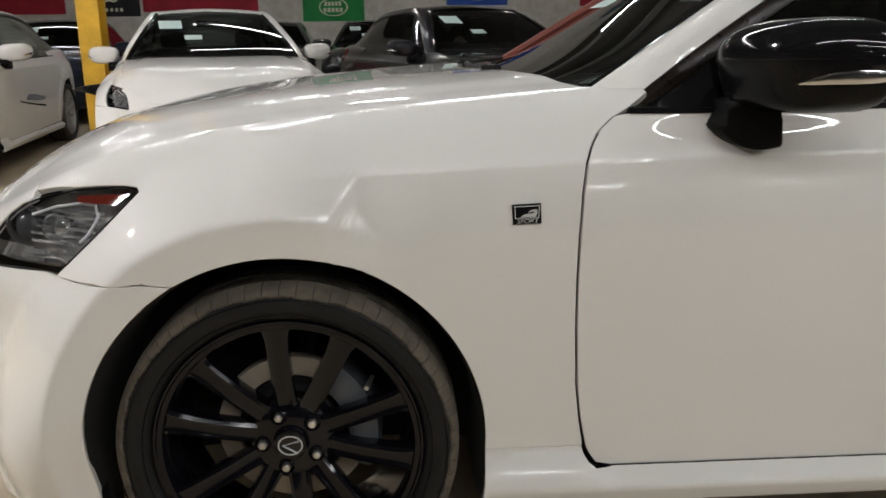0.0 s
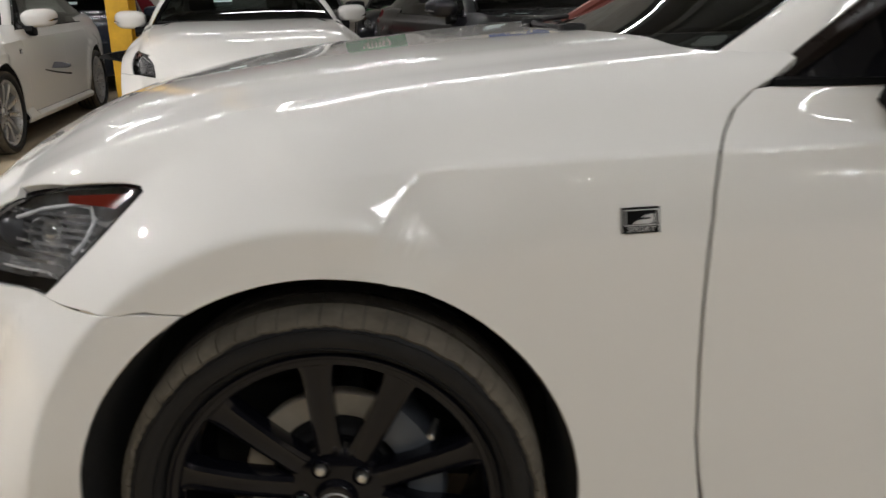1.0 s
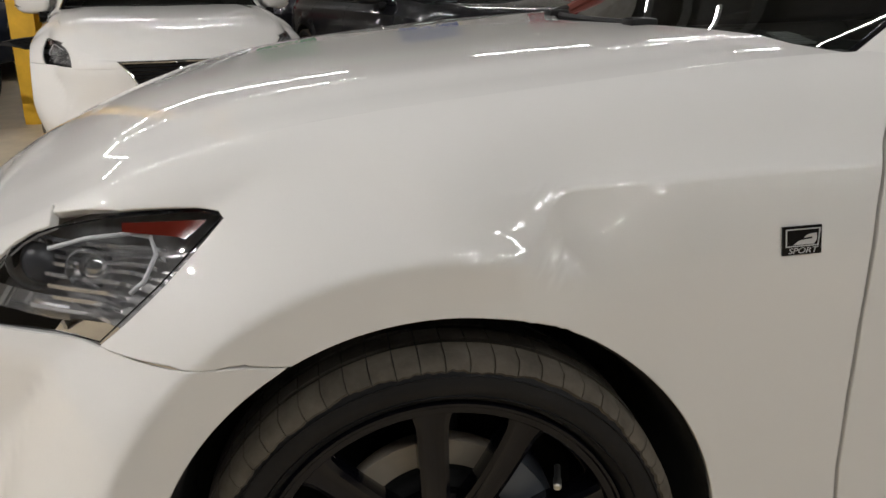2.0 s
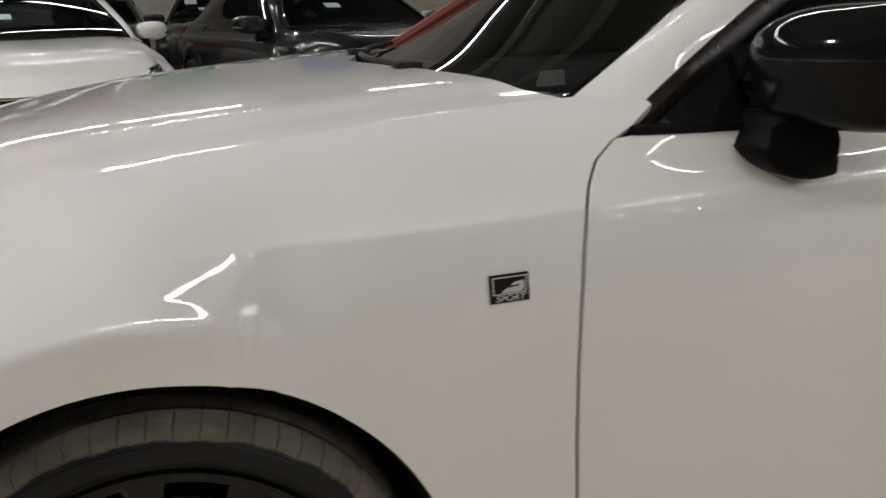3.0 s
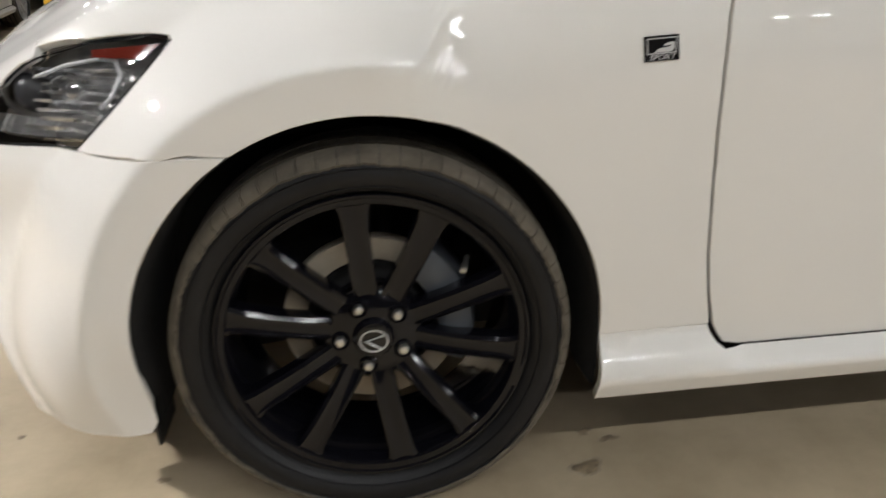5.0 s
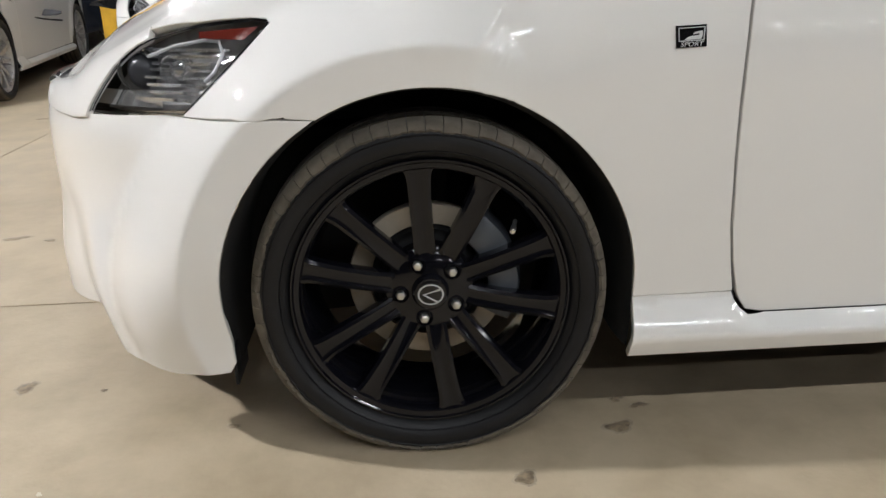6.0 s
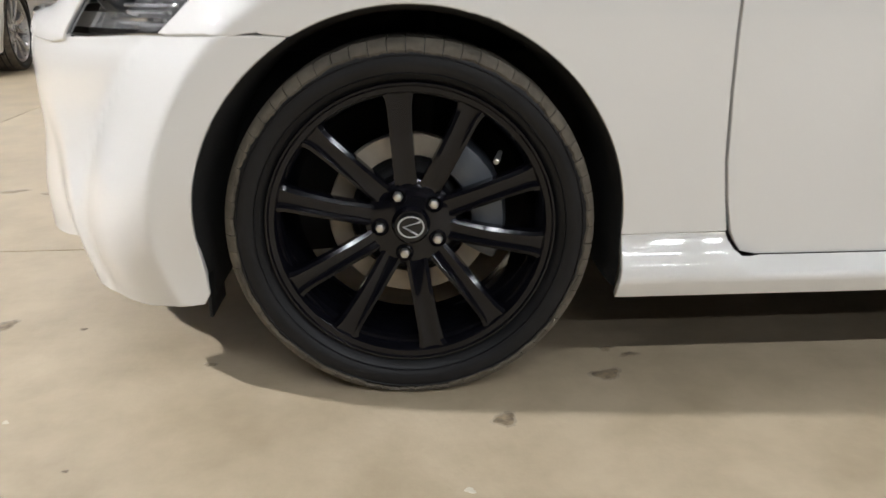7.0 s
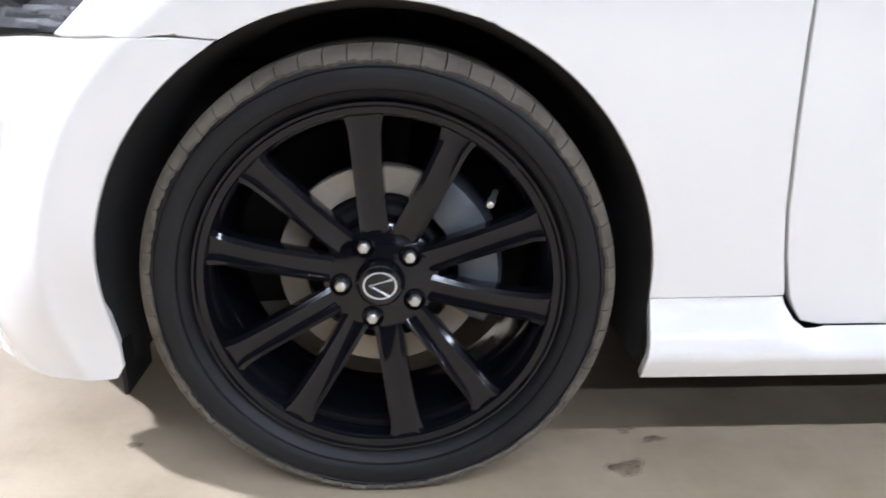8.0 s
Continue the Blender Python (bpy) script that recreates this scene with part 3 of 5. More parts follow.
panel("nose_panel", [(x, 2.0) for x in np.linspace(-0.508, -0.85, 20)] + side([(-0.85, 0.655), (-0.76, 0.648), (-0.70, 0.646), (-0.662, 0.652)] + [(x - 0.005, z + 0.003) for x, z in LAMP_FRONT[::-1]]), skin, PAINT_WHITE, car, step=0.016)
lens = panel("headlamp", hl, lamp_skin(0.002), LENS, car, step=0.03, label="clear headlamp lens over chrome reflectors", lip=0.004)
for ob in lens:
    ob.visible_shadow = False
housing = panel("lamp_housing", hl, lamp_skin(0.05), BOWL, car, step=0.03, lip=0.05)
for ob, far in zip(housing, (False, True)):
    # dark frame round the lens
    def put(p):
        return (p[0], 2 * YC - p[1] if far else p[1], p[2])
    bm = bmesh.new()
    loop = [np.array(skin(x, s)) + (0.004, 0.006, 0) for x, s in shrink(hl, 0.985)]
    dense = []
    for a, b in zip(loop, loop[1:] + loop[:1]):
        dense += [a + (b - a) * j / 4 for j in range(4)]
    # heavier along the top and the rear edge
    tube(bm, [put(p) for p in dense + dense[:1]], [0.0034 if k < 9 or k > 58 else 0.0012 for k in range(len(dense) + 1)], 6)
    part("lamp_frame", bm, GLOSS_BLACK, ob, "gloss black frame")
    bm = bmesh.new()
    rows = []
    for u in np.linspace(0, 1, 10):
        row = []
        for v in np.linspace(0, 1, 4):
            x = (-0.292 - 0.028 * v) * (1 - u) - 0.405 * u
            z = 0.818 - 0.008 * u - 0.022 * v * (1 - 0.5 * u)
            row.append(put(np.array(skin(x, float(s_of(x, z)))) + (0.005, 0.010, 0)))
        rows.append(row)
    loft(bm, rows)
    part("side_marker", bm, AMBER, ob, "red-orange marker lens")
    for zz, x0, x1, d in ((0.778, -0.35, -0.54, 0.018), (0.765, -0.355, -0.53, 0.026), (0.752, -0.37, -0.52, 0.030), (0.740, -0.38, -0.53, 0.034), (0.727, -0.395, -0.54, 0.030), (0.714, -0.41, -0.53, 0.026), (0.702, -0.415, -0.52, 0.022), (0.690, -0.425, -0.55, 0.016)):
        bm = bmesh.new()
        rows = []
        for x in np.linspace(x0, x1, 12):
            p = np.array(skin(x, float(s_of(x, zz))))
            rows.append([put(p + (0.4 * d, d + o[0], o[1])) for o in ((0.0, 0.003), (0.004, 0.0025), (0.012, -0.004), (0.0, -0.003))])
        loft(bm, rows, closed=True, caps=True)
        part("reflector_rib", bm, REFLECTOR, ob, "chrome reflector rib")
    bm = bmesh.new()
    pts = [np.array(skin(x, float(s_of(x, z)))) + (0.008, 0.018, 0) for x, z in ((-0.52, 0.765), (-0.46, 0.785), (-0.40, 0.795), (-0.372, 0.792), (-0.365, 0.772), (-0.38, 0.742), (-0.40, 0.725))]
    tube(bm, [put(p) for p in pts], 0.0032, 8)
    part("light_guide", bm, BARS, ob, "white light guide")
    for cx, cz, r in ((-0.56, 0.735, 0.036), (-0.475, 0.74, 0.028)):
        bm = bmesh.new()
        c = np.array(skin(cx, float(s_of(cx, cz)))) + (0.03, 0.045, 0)
        bmesh.ops.create_uvsphere(bm, u_segments=24, v_segments=14, radius=r, matrix=Matrix.Translation(put(c)))
        part("projector", bm, REFLECTOR if r < 0.03 else SMOKE, ob)
        bm = bmesh.new()
        c = c + (-0.012, -0.012, 0)
        rows = lathe(bm, [(r * 1.0, -0.01), (r * 1.12, -0.004), (r * 1.12, 0.01), (r, 0.012)], 28, put(c), "y", closed=True)
        part("projector_ring", bm, REFLECTOR, ob)
    bm = bmesh.new()
    loft(bm, [[put(np.array(skin(x, float(s_of(x, z)))) + (0.012, 0.03, 0)) for z in (0.672, 0.685, 0.70)] for x in np.linspace(-0.50, -0.67, 8)])
    part("lower_reflector", bm, REFLECTOR, ob)

# ---- greenhouse ----
P_OUT = [spline([0, 1, 2, 3, 4, 5, 6], v) for v in ([0.690, 0.945, 1.45, 2.0, 2.6, 3.0, 3.32], [0.140, 0.205, 0.335, 0.37, 0.355, 0.315, 0.275], [0.992, 1.160, 1.395, 1.435, 1.39, 1.24, 1.075])]
P_IN = [spline([0, 1, 2, 3, 4, 5, 6], v) for v in ([0.604, 0.882, 1.40, 2.0, 2.66, 3.06, 3.36], [0.190, 0.275, 0.43, 0.45, 0.44, 0.41, 0.38], [1.001, 1.171, 1.425, 1.46, 1.405, 1.24, 1.075])]


def rail(c, k):
    return np.array([float(c[0](k)), float(c[1](k)), float(c[2](k))])


def far_side(p):
    return np.array([p[0], 2 * YC - p[1], p[2]])


for far in (False, True):
    bm = bmesh.new()
    rows = []
    for k in np.linspace(0, 6, 49):
        o, i = rail(P_OUT, k), rail(P_IN, k)
        row = []
        for u in np.linspace(0, 1, 9):
            p = o + (i - o) * u + np.array([-0.10, -0.35, 0.25]) * 0.045 * math.sin(math.pi * u) * float(0.25 + 0.75 * sstep(0, 0.6, k))
            row.append(far_side(p) if far else p)
        for q in (i + (0.01, 0.01, -0.03), o + (0.01, 0.03, -0.01)):
            row.append(far_side(q) if far else q)
        rows.append(row)
    loft(bm, rows, closed=True, caps=True)
    part("roof_pillar", bm, PAINT_WHITE, car)
    # weathered black frame below the pillar and belt moulding
    bm = bmesh.new()
    rows = []
    for k in np.linspace(-0.17, 5.4, 46):
        o = rail(P_OUT, k)
        dn = np.array([0.012, -0.012, -0.030]) if k < 2.2 else np.array([0.0, -0.012, -0.034])
        row = [o + (0.002, -0.001, -0.001), o + 0.5 * dn + (0, -0.006, 0), o + dn, o + dn + (0, 0.02, 0), o + (0.0, 0.02, -0.004)]
        rows.append([far_side(p) if far else p for p in row])
    loft(bm, rows, closed=True, caps=True)
    part("window_frame", bm, TRIM_BROWN, car, "worn black window frame")
    bm = bmesh.new()
    rows = []
    for x in np.linspace(0.662, 2.62, 40):
        z = 0.962 + 0.018 * sstep(0.66, 2.6, x)
        y = float(skin(x, s_of(x, z - 0.004))[1])
        row = [np.array((x, y - 0.003, z - 0.004)), np.array((x, y - 0.001, z + 0.006)), np.array((x, y + 0.02, z + 0.008)), np.array((x, y + 0.02, z - 0.006))]
        rows.append([far_side(p) if far else p for p in row])
    loft(bm, rows, closed=True, caps=True)
    part("belt_moulding", bm, SATIN_BLACK, car, "satin black belt moulding")
    # side glass and the black corner piece
    bm = bmesh.new()
    rows = []
    for k in np.linspace(0.62, 5.2, 36):
        o = rail(P_OUT, k) + (0.008, 0.004, -0.02)
        x = o[0]
        z = 0.968 + 0.018 * float(sstep(0.66, 2.6, x))
        b = np.array((x + 0.0, float(skin(x, s_of(x, z - 0.01))[1]) + 0.012, z))
        row = [b + (o - b) * u + np.array((0, -0.012 * math.sin(math.pi * u), 0)) for u in np.linspace(0, 1, 6)]
        rows.append([far_side(p) if far else p for p in row])
    loft(bm, rows)
    ob = part("side_window", bm, GLASS, car, "dark tinted side window")
    ob.visible_shadow = False
    bm = bmesh.new()
    rows = []
    for k in np.linspace(0.03, 0.66, 10):
        o = rail(P_OUT, k) + (0.010, 0.000, -0.022)
        x = o[0]
        b = np.array((x, float(skin(x, s_of(x, 0.958))[1]) + 0.002, 0.965))
        if o[2] < b[2] + 0.004:
            o = b + (0, 0.001, 0.004)
        row = [b + (o - b) * u for u in np.linspace(0, 1, 4)] + [o + (0, 0.02, 0), b + (0, 0.02, 0)]
        rows.append([far_side(p) if far else p for p in row])
    loft(bm, rows, closed=True, caps=True)
    part("corner_trim", bm, GLOSS_BLACK, car, "worn black corner piece ahead of the side window")

# roof, windscreen, rear window
bm = bmesh.new()
rows = []
for k in np.linspace(2, 4, 18):
    i = rail(P_IN, k)
    j = far_side(i)
    rows.append([i + (j - i) * w + np.array((-0.05 * sstep(2.5, 2.0, k) * math.sin(math.pi * w) ** 0.8, 0, 0.028 * math.sin(math.pi * w))) for w in np.linspace(0, 1, 21)])
loft(bm, rows)
part("roof", bm, PAINT_WHITE, car)
bm = bmesh.new()
rows = []
for k in np.linspace(0, 2, 21):
    i = rail(P_IN, k) + (0.004, 0.002, -0.006)
    j = far_side(i)
    bow = 0.185 * math.exp(-k / 0.28) + 0.02
    rows.append([i + (j - i) * w + np.array((-bow * math.sin(math.pi * w) ** 0.8, 0, 0.028 * k / 2 * math.sin(math.pi * w))) for w in np.linspace(0, 1, 33)])
loft(bm, rows)
screen = part("windscreen", bm, GLASS_SCREEN, car, "clear raked windscreen")
screen.visible_shadow = False
for far in (False, True):
    bm = bmesh.new()
    pts = [rail(P_IN, k) + (0.002, 0.004, 0.0) for k in np.linspace(0, 2, 24)]
    tube(bm, [far_side(p) if far else p for p in pts], 0.019 if far else 0.006, 8)
    part("screen_moulding", bm, RED_TRIM if far else GLOSS_BLACK, car, "red-brown screen moulding" if far else "black screen moulding")
bm = bmesh.new()
rows = []
for k in np.linspace(4, 6, 12):
    i = rail(P_IN, k) + (0, 0, -0.004)
    j = far_side(i)
    rows.append([i + (j - i) * w + np.array((0.10 * math.sin(math.pi * w), 0, 0.02 * math.sin(math.pi * w))) for w in np.linspace(0, 1, 17)])
loft(bm, rows)
part("rear_window", bm, GLASS, car, "tinted rear window").visible_shadow = False
# scuttle and wipers
bm = bmesh.new()
rows = []
for w in np.linspace(0, 1, 25):
    i = rail(P_IN, 0)
    j = far_side(i)
    p = i + (j - i) * w + np.array((-0.205 * math.sin(math.pi * w) ** 0.8, 0, 0))
    rows.append([p + (-0.05, 0, -0.025), p + (-0.02, 0, -0.012), p + (0.03, 0, 0.004), p + (0.03, 0, -0.03)])
loft(bm, rows, closed=True, caps=True)
part("scuttle", bm, MATT_BLACK, car, "black scuttle panel")
for y0, y1 in ((0.62, 1.18), (1.12, 1.62)):
    bm = bmesh.new()
    q = [rail(P_IN, 0) + (far_side(rail(P_IN, 0)) - rail(P_IN, 0)) * ((y - 0.19) / 1.46) + np.array((-0.205 * math.sin(math.pi * (y - 0.19) / 1.46) ** 0.8 + 0.03, 0, 0.022)) for y in np.linspace(y0, y1, 8)]
    tube(bm, q, 0.008, 6)
    box(bm, tuple(q[0] - (0.03, 0.03, 0.02)), tuple(q[0] + (0.02, 0.03, 0.012)), 0.006)
    part("wiper", bm, MATT_BLACK, car, "black wiper arm")
# cabin
bm = bmesh.new()
box(bm, (0.62, 0.26, 0.74), (1.12, 1.58, 0.965), 0.05)
part("dashboard", bm, INTERIOR, car)
# plate with pale bars on the dashboard, modelled in place of a windscreen reflection
bm = bmesh.new()
box(bm, (-0.045, -0.16, -0.05), (0.045, 0.16, 0.0), 0.004)
bmesh.ops.transform(bm, matrix=pose(0.70, 0.53, 0.996, 0, 0, -22), verts=bm.verts[:])
bar_plate = part("defroster_vent", bm, INTERIOR, car, "dark plate under pale bars that imitate a windscreen reflection")
for k in range(6):
    bm = bmesh.new()
    u = k / 5
    for j in range(3):
        x0 = 0.636 + 0.10 * u + 0.019 * j
        box(bm, (x0, 0.40 + 0.25 * u + 0.006 * j, 0.997), (x0 + 0.016, 0.412 + 0.25 * u + 0.006 * j, 1.001), 0.001)
    part("slat", bm, BARS, bar_plate, "pale bar imitating a bright reflection in the windscreen")
bm = bmesh.new()
lathe(bm, [(0.185 + 0.014 * math.cos(a), 0.014 * math.sin(a)) for a in [2 * math.pi * k / 8 for k in range(8)]], 32, (0, 0, 0), "x", closed=True)
bmesh.ops.transform(bm, matrix=pose(1.22, 0.55, 0.93, 0, 20, 0), verts=bm.verts[:])
part("steering_wheel", bm, INTERIOR, car)
for y in (0.55, 1.29):
    bm = bmesh.new()
    box(bm, (1.45, y - 0.25, 0.35), (1.95, y + 0.25, 0.58), 0.06)
    box(bm, (1.85, y - 0.25, 0.5), (2.02, y + 0.25, 1.08), 0.06, Matrix.Translation((1.9, 0, 0.5)) @ pose(0, 0, 0, 0, 14, 0) @ Matrix.Translation((-1.9, 0, -0.5)))
    box(bm, (2.00, y - 0.13, 1.09), (2.10, y + 0.13, 1.26), 0.04)
    part("front_seat", bm, SEAT, car)
bm = bmesh.new()
box(bm, (2.35, 0.32, 0.4), (2.95, 1.52, 0.6), 0.06)
box(bm, (2.85, 0.32, 0.5), (3.05, 1.52, 1.08), 0.06)
part("rear_seat", bm, SEAT, car)
bm = bmesh.new()
box(bm, (1.12, 0.86, 1.30), (1.16, 1.06, 1.36), 0.012)
part("inside_mirror", bm, GLOSS_BLACK, car)
for sy, sx, wide, high in ((0.47, 1.07, 0.11, 0.10), (1.36, 1.20, 0.20, 0.17), (1.10, 1.02, 0.15, 0.09)):
    k0 = 2 * (sx - 0.604) / 0.8
    w0 = (sy - 0.24) / (2 * (YC - 0.24))
    bow = 0.185 * math.exp(-k0 / 0.28) + 0.02
    base = rail(P_IN, k0)
    c = base + (far_side(base) - base) * w0 + np.array((-bow * math.sin(math.pi * w0) ** 0.8, 0, 0.028 * k0 / 2 * math.sin(math.pi * w0)))
    bm = bmesh.new()
    box(bm, (-high / 2, -wide / 2, -0.0006), (high / 2, wide / 2, 0.0006))
    bmesh.ops.transform(bm, matrix=Matrix.Translation(Vector(c) + Vector((-0.004, 0, 0.006))) @ pose(0, 0, 0, 0, -27, 4), verts=bm.verts[:])
    part("window_sticker", bm, PAPER, car, "pale paper sticker on the windscreen", smooth=False)

# door mirrors
for far in (False, True):
    def put(p):
        p = np.array(p, float)
        return far_side(p) if far else p
    bm = bmesh.new()
    rows = []
    for k in range(21):
        u = k / 20
        # cross-sections from the inner end to the outer end
        y = 0.105 - 0.255 * u
        h = 0.071 * (1 - abs(2 * u - 0.98) ** 3.4 * 0.86) ** 0.5
        d = 0.118 * (1 - abs(2 * u - 0.9) ** 3.2 * 0.70) ** 0.5
        cx, cz = 0.915 + 0.085 * u ** 1.6, 1.054 + 0.006 * u
        row = []
        for j in range(28):
            a = 2 * math.pi * j / 28
            ca, sa = math.cos(a), math.sin(a)
            dx = d * math.copysign(abs(ca) ** 0.8, ca)
            dz = h * math.copysign(abs(sa) ** 0.72, sa)
            if sa < 0:
                # deep, square lower half, set back under the upper shell
                dz = -1.28 * h * abs(sa) ** 0.55
                dx = 0.90 * d * math.copysign(abs(ca) ** 0.42, ca)
            if dx > 0:
                dx *= 0.62
            row.append(put((cx + dx + 0.10 * max(0, dz), y, cz + dz)))
        rows.append(row)
    loft(bm, rows, closed=True, caps=True)
    bm.faces.ensure_lookup_table()
    for k, f in enumerate(bm.faces):
        f.material_index = 1 if 14 <= k % 28 < 28 and k < 20 * 28 else 0
    mirror = part("door_mirror", bm, [GLOSS_BLACK, SEMI_BLACK], car, "gloss black door mirror with a bright turn signal strip")
    bm = bmesh.new()
    foot = [(0.802, 0.940), (0.805, 0.932), (0.820, 0.916), (0.840, 0.904), (0.862, 0.897), (0.890, 0.895), (0.922, 0.900), (0.927, 0.908), (0.920, 0.950), (0.917, 0.985), (0.828, 0.985), (0.822, 0.966)]
    rows = []
    for y, k in ((0.13, 1.02), (0.058, 1.0), (0.012, 0.90)):
        rows.append([put((0.885 + (x - 0.885) * k, y - 0.12 * (x - 0.885), z)) for x, z in foot])
    loft(bm, rows, closed=True, caps=True)
    bmesh.ops.bevel(bm, geom=bm.edges[:], offset=0.009, segments=3, affect="EDGES", profile=0.5)
    part("mirror_foot", bm, SATIN_BLACK, mirror, "satin black foot")
    bm = bmesh.new()
    rows = []
    for c, h in (((0.885, -0.103, 1.0205), 0.0015), ((0.905, -0.121, 1.026), 0.006), ((0.925, -0.133, 1.030), 0.009), ((0.955, -0.145, 1.032), 0.0105), ((0.984, -0.151, 1.033), 0.010), ((1.0, -0.150, 1.033), 0.008)):
        nx = (0.955 - c[0]) / 0.09
        row = [(-0.004 * nx, -0.0045, -h), (-0.006 * nx, -0.0065, 0.3 * h), (-0.004 * nx, -0.0045, h), (0.006, 0.012, h), (0.006, 0.012, -h)]
        rows.append([put(np.array(c) + o) for o in row])
    loft(bm, rows, closed=True, caps=True)
    part("turn_signal", bm, CHROME, mirror, "bright turn signal strip")
    bm = bmesh.new()
    loft(bm, [[put((0.979 + 0.03 * (0.085 - y), y, 1.056 + dz)) for dz in (-0.055, 0.055)] for y in (0.085, -0.12)])
    part("mirror_glass", bm, CHROME, mirror)

# ---- wheels ----
WZ = 0.327


def wheel(parent, cx, far, turned=0.0):
    """Twin-spoke wheel with tyre; built on the near side and mirrored for the far side."""
    def fin(bm):
        if far:
            for v in bm.verts:
                v.co.y = 2 * YC - v.co.y
        for v in bm.verts:
            v.co.x += cx
        return bm
    bm = bmesh.new()
    prof = [(0.259, 0.052), (0.2645, 0.037), (0.2715, 0.026), (0.285, 0.016), (0.300, 0.013), (0.312, 0.018), (0.318, 0.0195), (0.320, 0.0235), (0.3235, 0.0285), (0.326, 0.06), (0.327, 0.13), (0.325, 0.20), (0.305, 0.24), (0.262, 0.235), (0.25, 0.22)]
    rings = lathe(bm, prof, 120, (0, 0, WZ))
    for v in bm.verts:
        if v.co.z < 0.003:
            v.co.z = 0.003
    tyre = part("tyre", fin(bm), RUBBER, parent, "black low-profile tyre with dusty tread")
    # tread: shoulder blocks with open grooves between them
    bm = bmesh.new()
    n = 64
    for k in range(n):
        for lanes in (((0.3170, 0.0160), (0.3230, 0.0190), (0.3315, 0.0305), (0.3345, 0.062)), ((0.3352, 0.072), (0.3358, 0.105)), ((0.3358, 0.115), (0.3352, 0.15)), ((0.3345, 0.16), (0.3285, 0.20))):
            sub = 4
            a0, a1 = 2 * math.pi * (k + 0.02) / n, 2 * math.pi * (k + 0.97) / n
            rows = []
            for j in range(sub + 1):
                a = a0 + (a1 - a0) * j / sub
                ca, sa = math.cos(a), math.sin(a)
                # dust reaches unevenly down the shoulder
                wear = 0.0018 * math.sin(7 * a + 1) + 0.0012 * math.sin(17 * a) + 0.0012 * math.sin(41 * a + 2) + 0.0012 * math.sin(131 * a)
                if lanes[0][1] < 0.02:
                    lanes = ((0.3170 + wear, 0.0158 + 0.1 * wear), *lanes[1:])
                row = [(r * ca, y, max(0.0, WZ + r * sa)) for r, y in lanes] + [((lanes[-1][0] - 0.009) * ca, lanes[-1][1], max(0.001, WZ + (lanes[-1][0] - 0.009) * sa)), ((lanes[0][0] - 0.006) * ca, lanes[0][1] + 0.004, max(0.001, WZ + (lanes[0][0] - 0.006) * sa))]
                rows.append(row)
            loft(bm, rows, closed=True, caps=True)
    part("tread", fin(bm), RUBBER_DUSTY, tyre, "dust-brown tread blocks")
    # moulded rings and lettering bars on the sidewall
    bm = bmesh.new()
    for r in (0.279, 0.309):
        lathe(bm, [(r - 0.0015, 0.0215 if r < 0.29 else 0.0155), (r, 0.0180 if r < 0.29 else 0.0135), (r + 0.0015, 0.0205 if r < 0.29 else 0.0155)], 96, (0, 0, WZ))
    for v in bm.verts:
        v.co.z = max(v.co.z, 0.003)
    part("sidewall_rib", fin(bm), RUBBER, tyre)
    bm = bmesh.new()
    prof = [(0.2615, 0.046), (0.2640, 0.036), (0.2615, 0.0305), (0.2580, 0.0305), (0.2550, 0.0345), (0.2460, 0.0365), (0.2425, 0.042), (0.2360, 0.060), (0.2285, 0.10), (0.222, 0.16), (0.228, 0.215), (0.24, 0.225), (0.246, 0.21), (0.236, 0.15), (0.244, 0.09)]
    lathe(bm, prof, 120, (0, 0, WZ), closed=True)
    rim = part("rim", fin(bm), WHEEL_BLACK, parent, "gloss black ten-spoke alloy rim")
    for k in range(5):
        for off in (-15.5, 15.5):
            bm = bmesh.new()
            th = radians(78 - 72 * k + off + turned)
            th0 = radians(78 - 72 * k + off * 1.12 + turned)
            rows = []
            for u in (0, 0.1, 0.2, 0.3, 0.4, 0.5, 0.6, 0.7, 0.8, 0.87, 0.92, 0.96, 1.0):
                r = 0.045 + (0.2500 - 0.045) * u
                a = th0 + (th - th0) * u
                wide = 0.0228 - 0.0022 * math.sin(math.pi * u) + 0.002 * u + 0.010 * max(0.0, (u - 0.82) / 0.18) ** 2.5
                y = 0.062 - 0.0235 * u - 0.012 * math.sin(math.pi * min(1, u * 1.1)) * 0.3 + 0.012 * (1 - u) ** 3
                ca, sa = math.cos(a), math.sin(a)
                sect = [(-1.0, 0.020), (-0.92, 0.004), (-0.62, 0.0), (-0.28, 0.0035), (0.28, 0.0035), (0.62, 0.0), (0.92, 0.004), (1.0, 0.020), (0.75, 0.042), (-0.75, 0.042)]
                rows.append([(r * ca - wide * t * sa, y + dy, WZ + r * sa + wide * t * ca) for t, dy in sect])
            loft(bm, rows, closed=True, caps=True)
            part("spoke", fin(bm), WHEEL_BLACK, rim)
    bm = bmesh.new()
    lathe(bm, [(0.0, 0.045), (0.030, 0.045), (0.034, 0.050), (0.036, 0.060), (0.046, 0.062), (0.072, 0.066), (0.084, 0.074), (0.088, 0.11), (0.0, 0.12)], 60, (0, 0, WZ))
    hub = part("hub", fin(bm), WHEEL_BLACK, rim)
    bm = bmesh.new()
    lathe(bm, [(0.0, 0.0415), (0.020, 0.042), (0.0275, 0.044), (0.029, 0.050)], 40, (0, 0, WZ))
    cap = part("centre_cap", fin(bm), GLOSS_BLACK, rim)
    return tyre, rim, fin


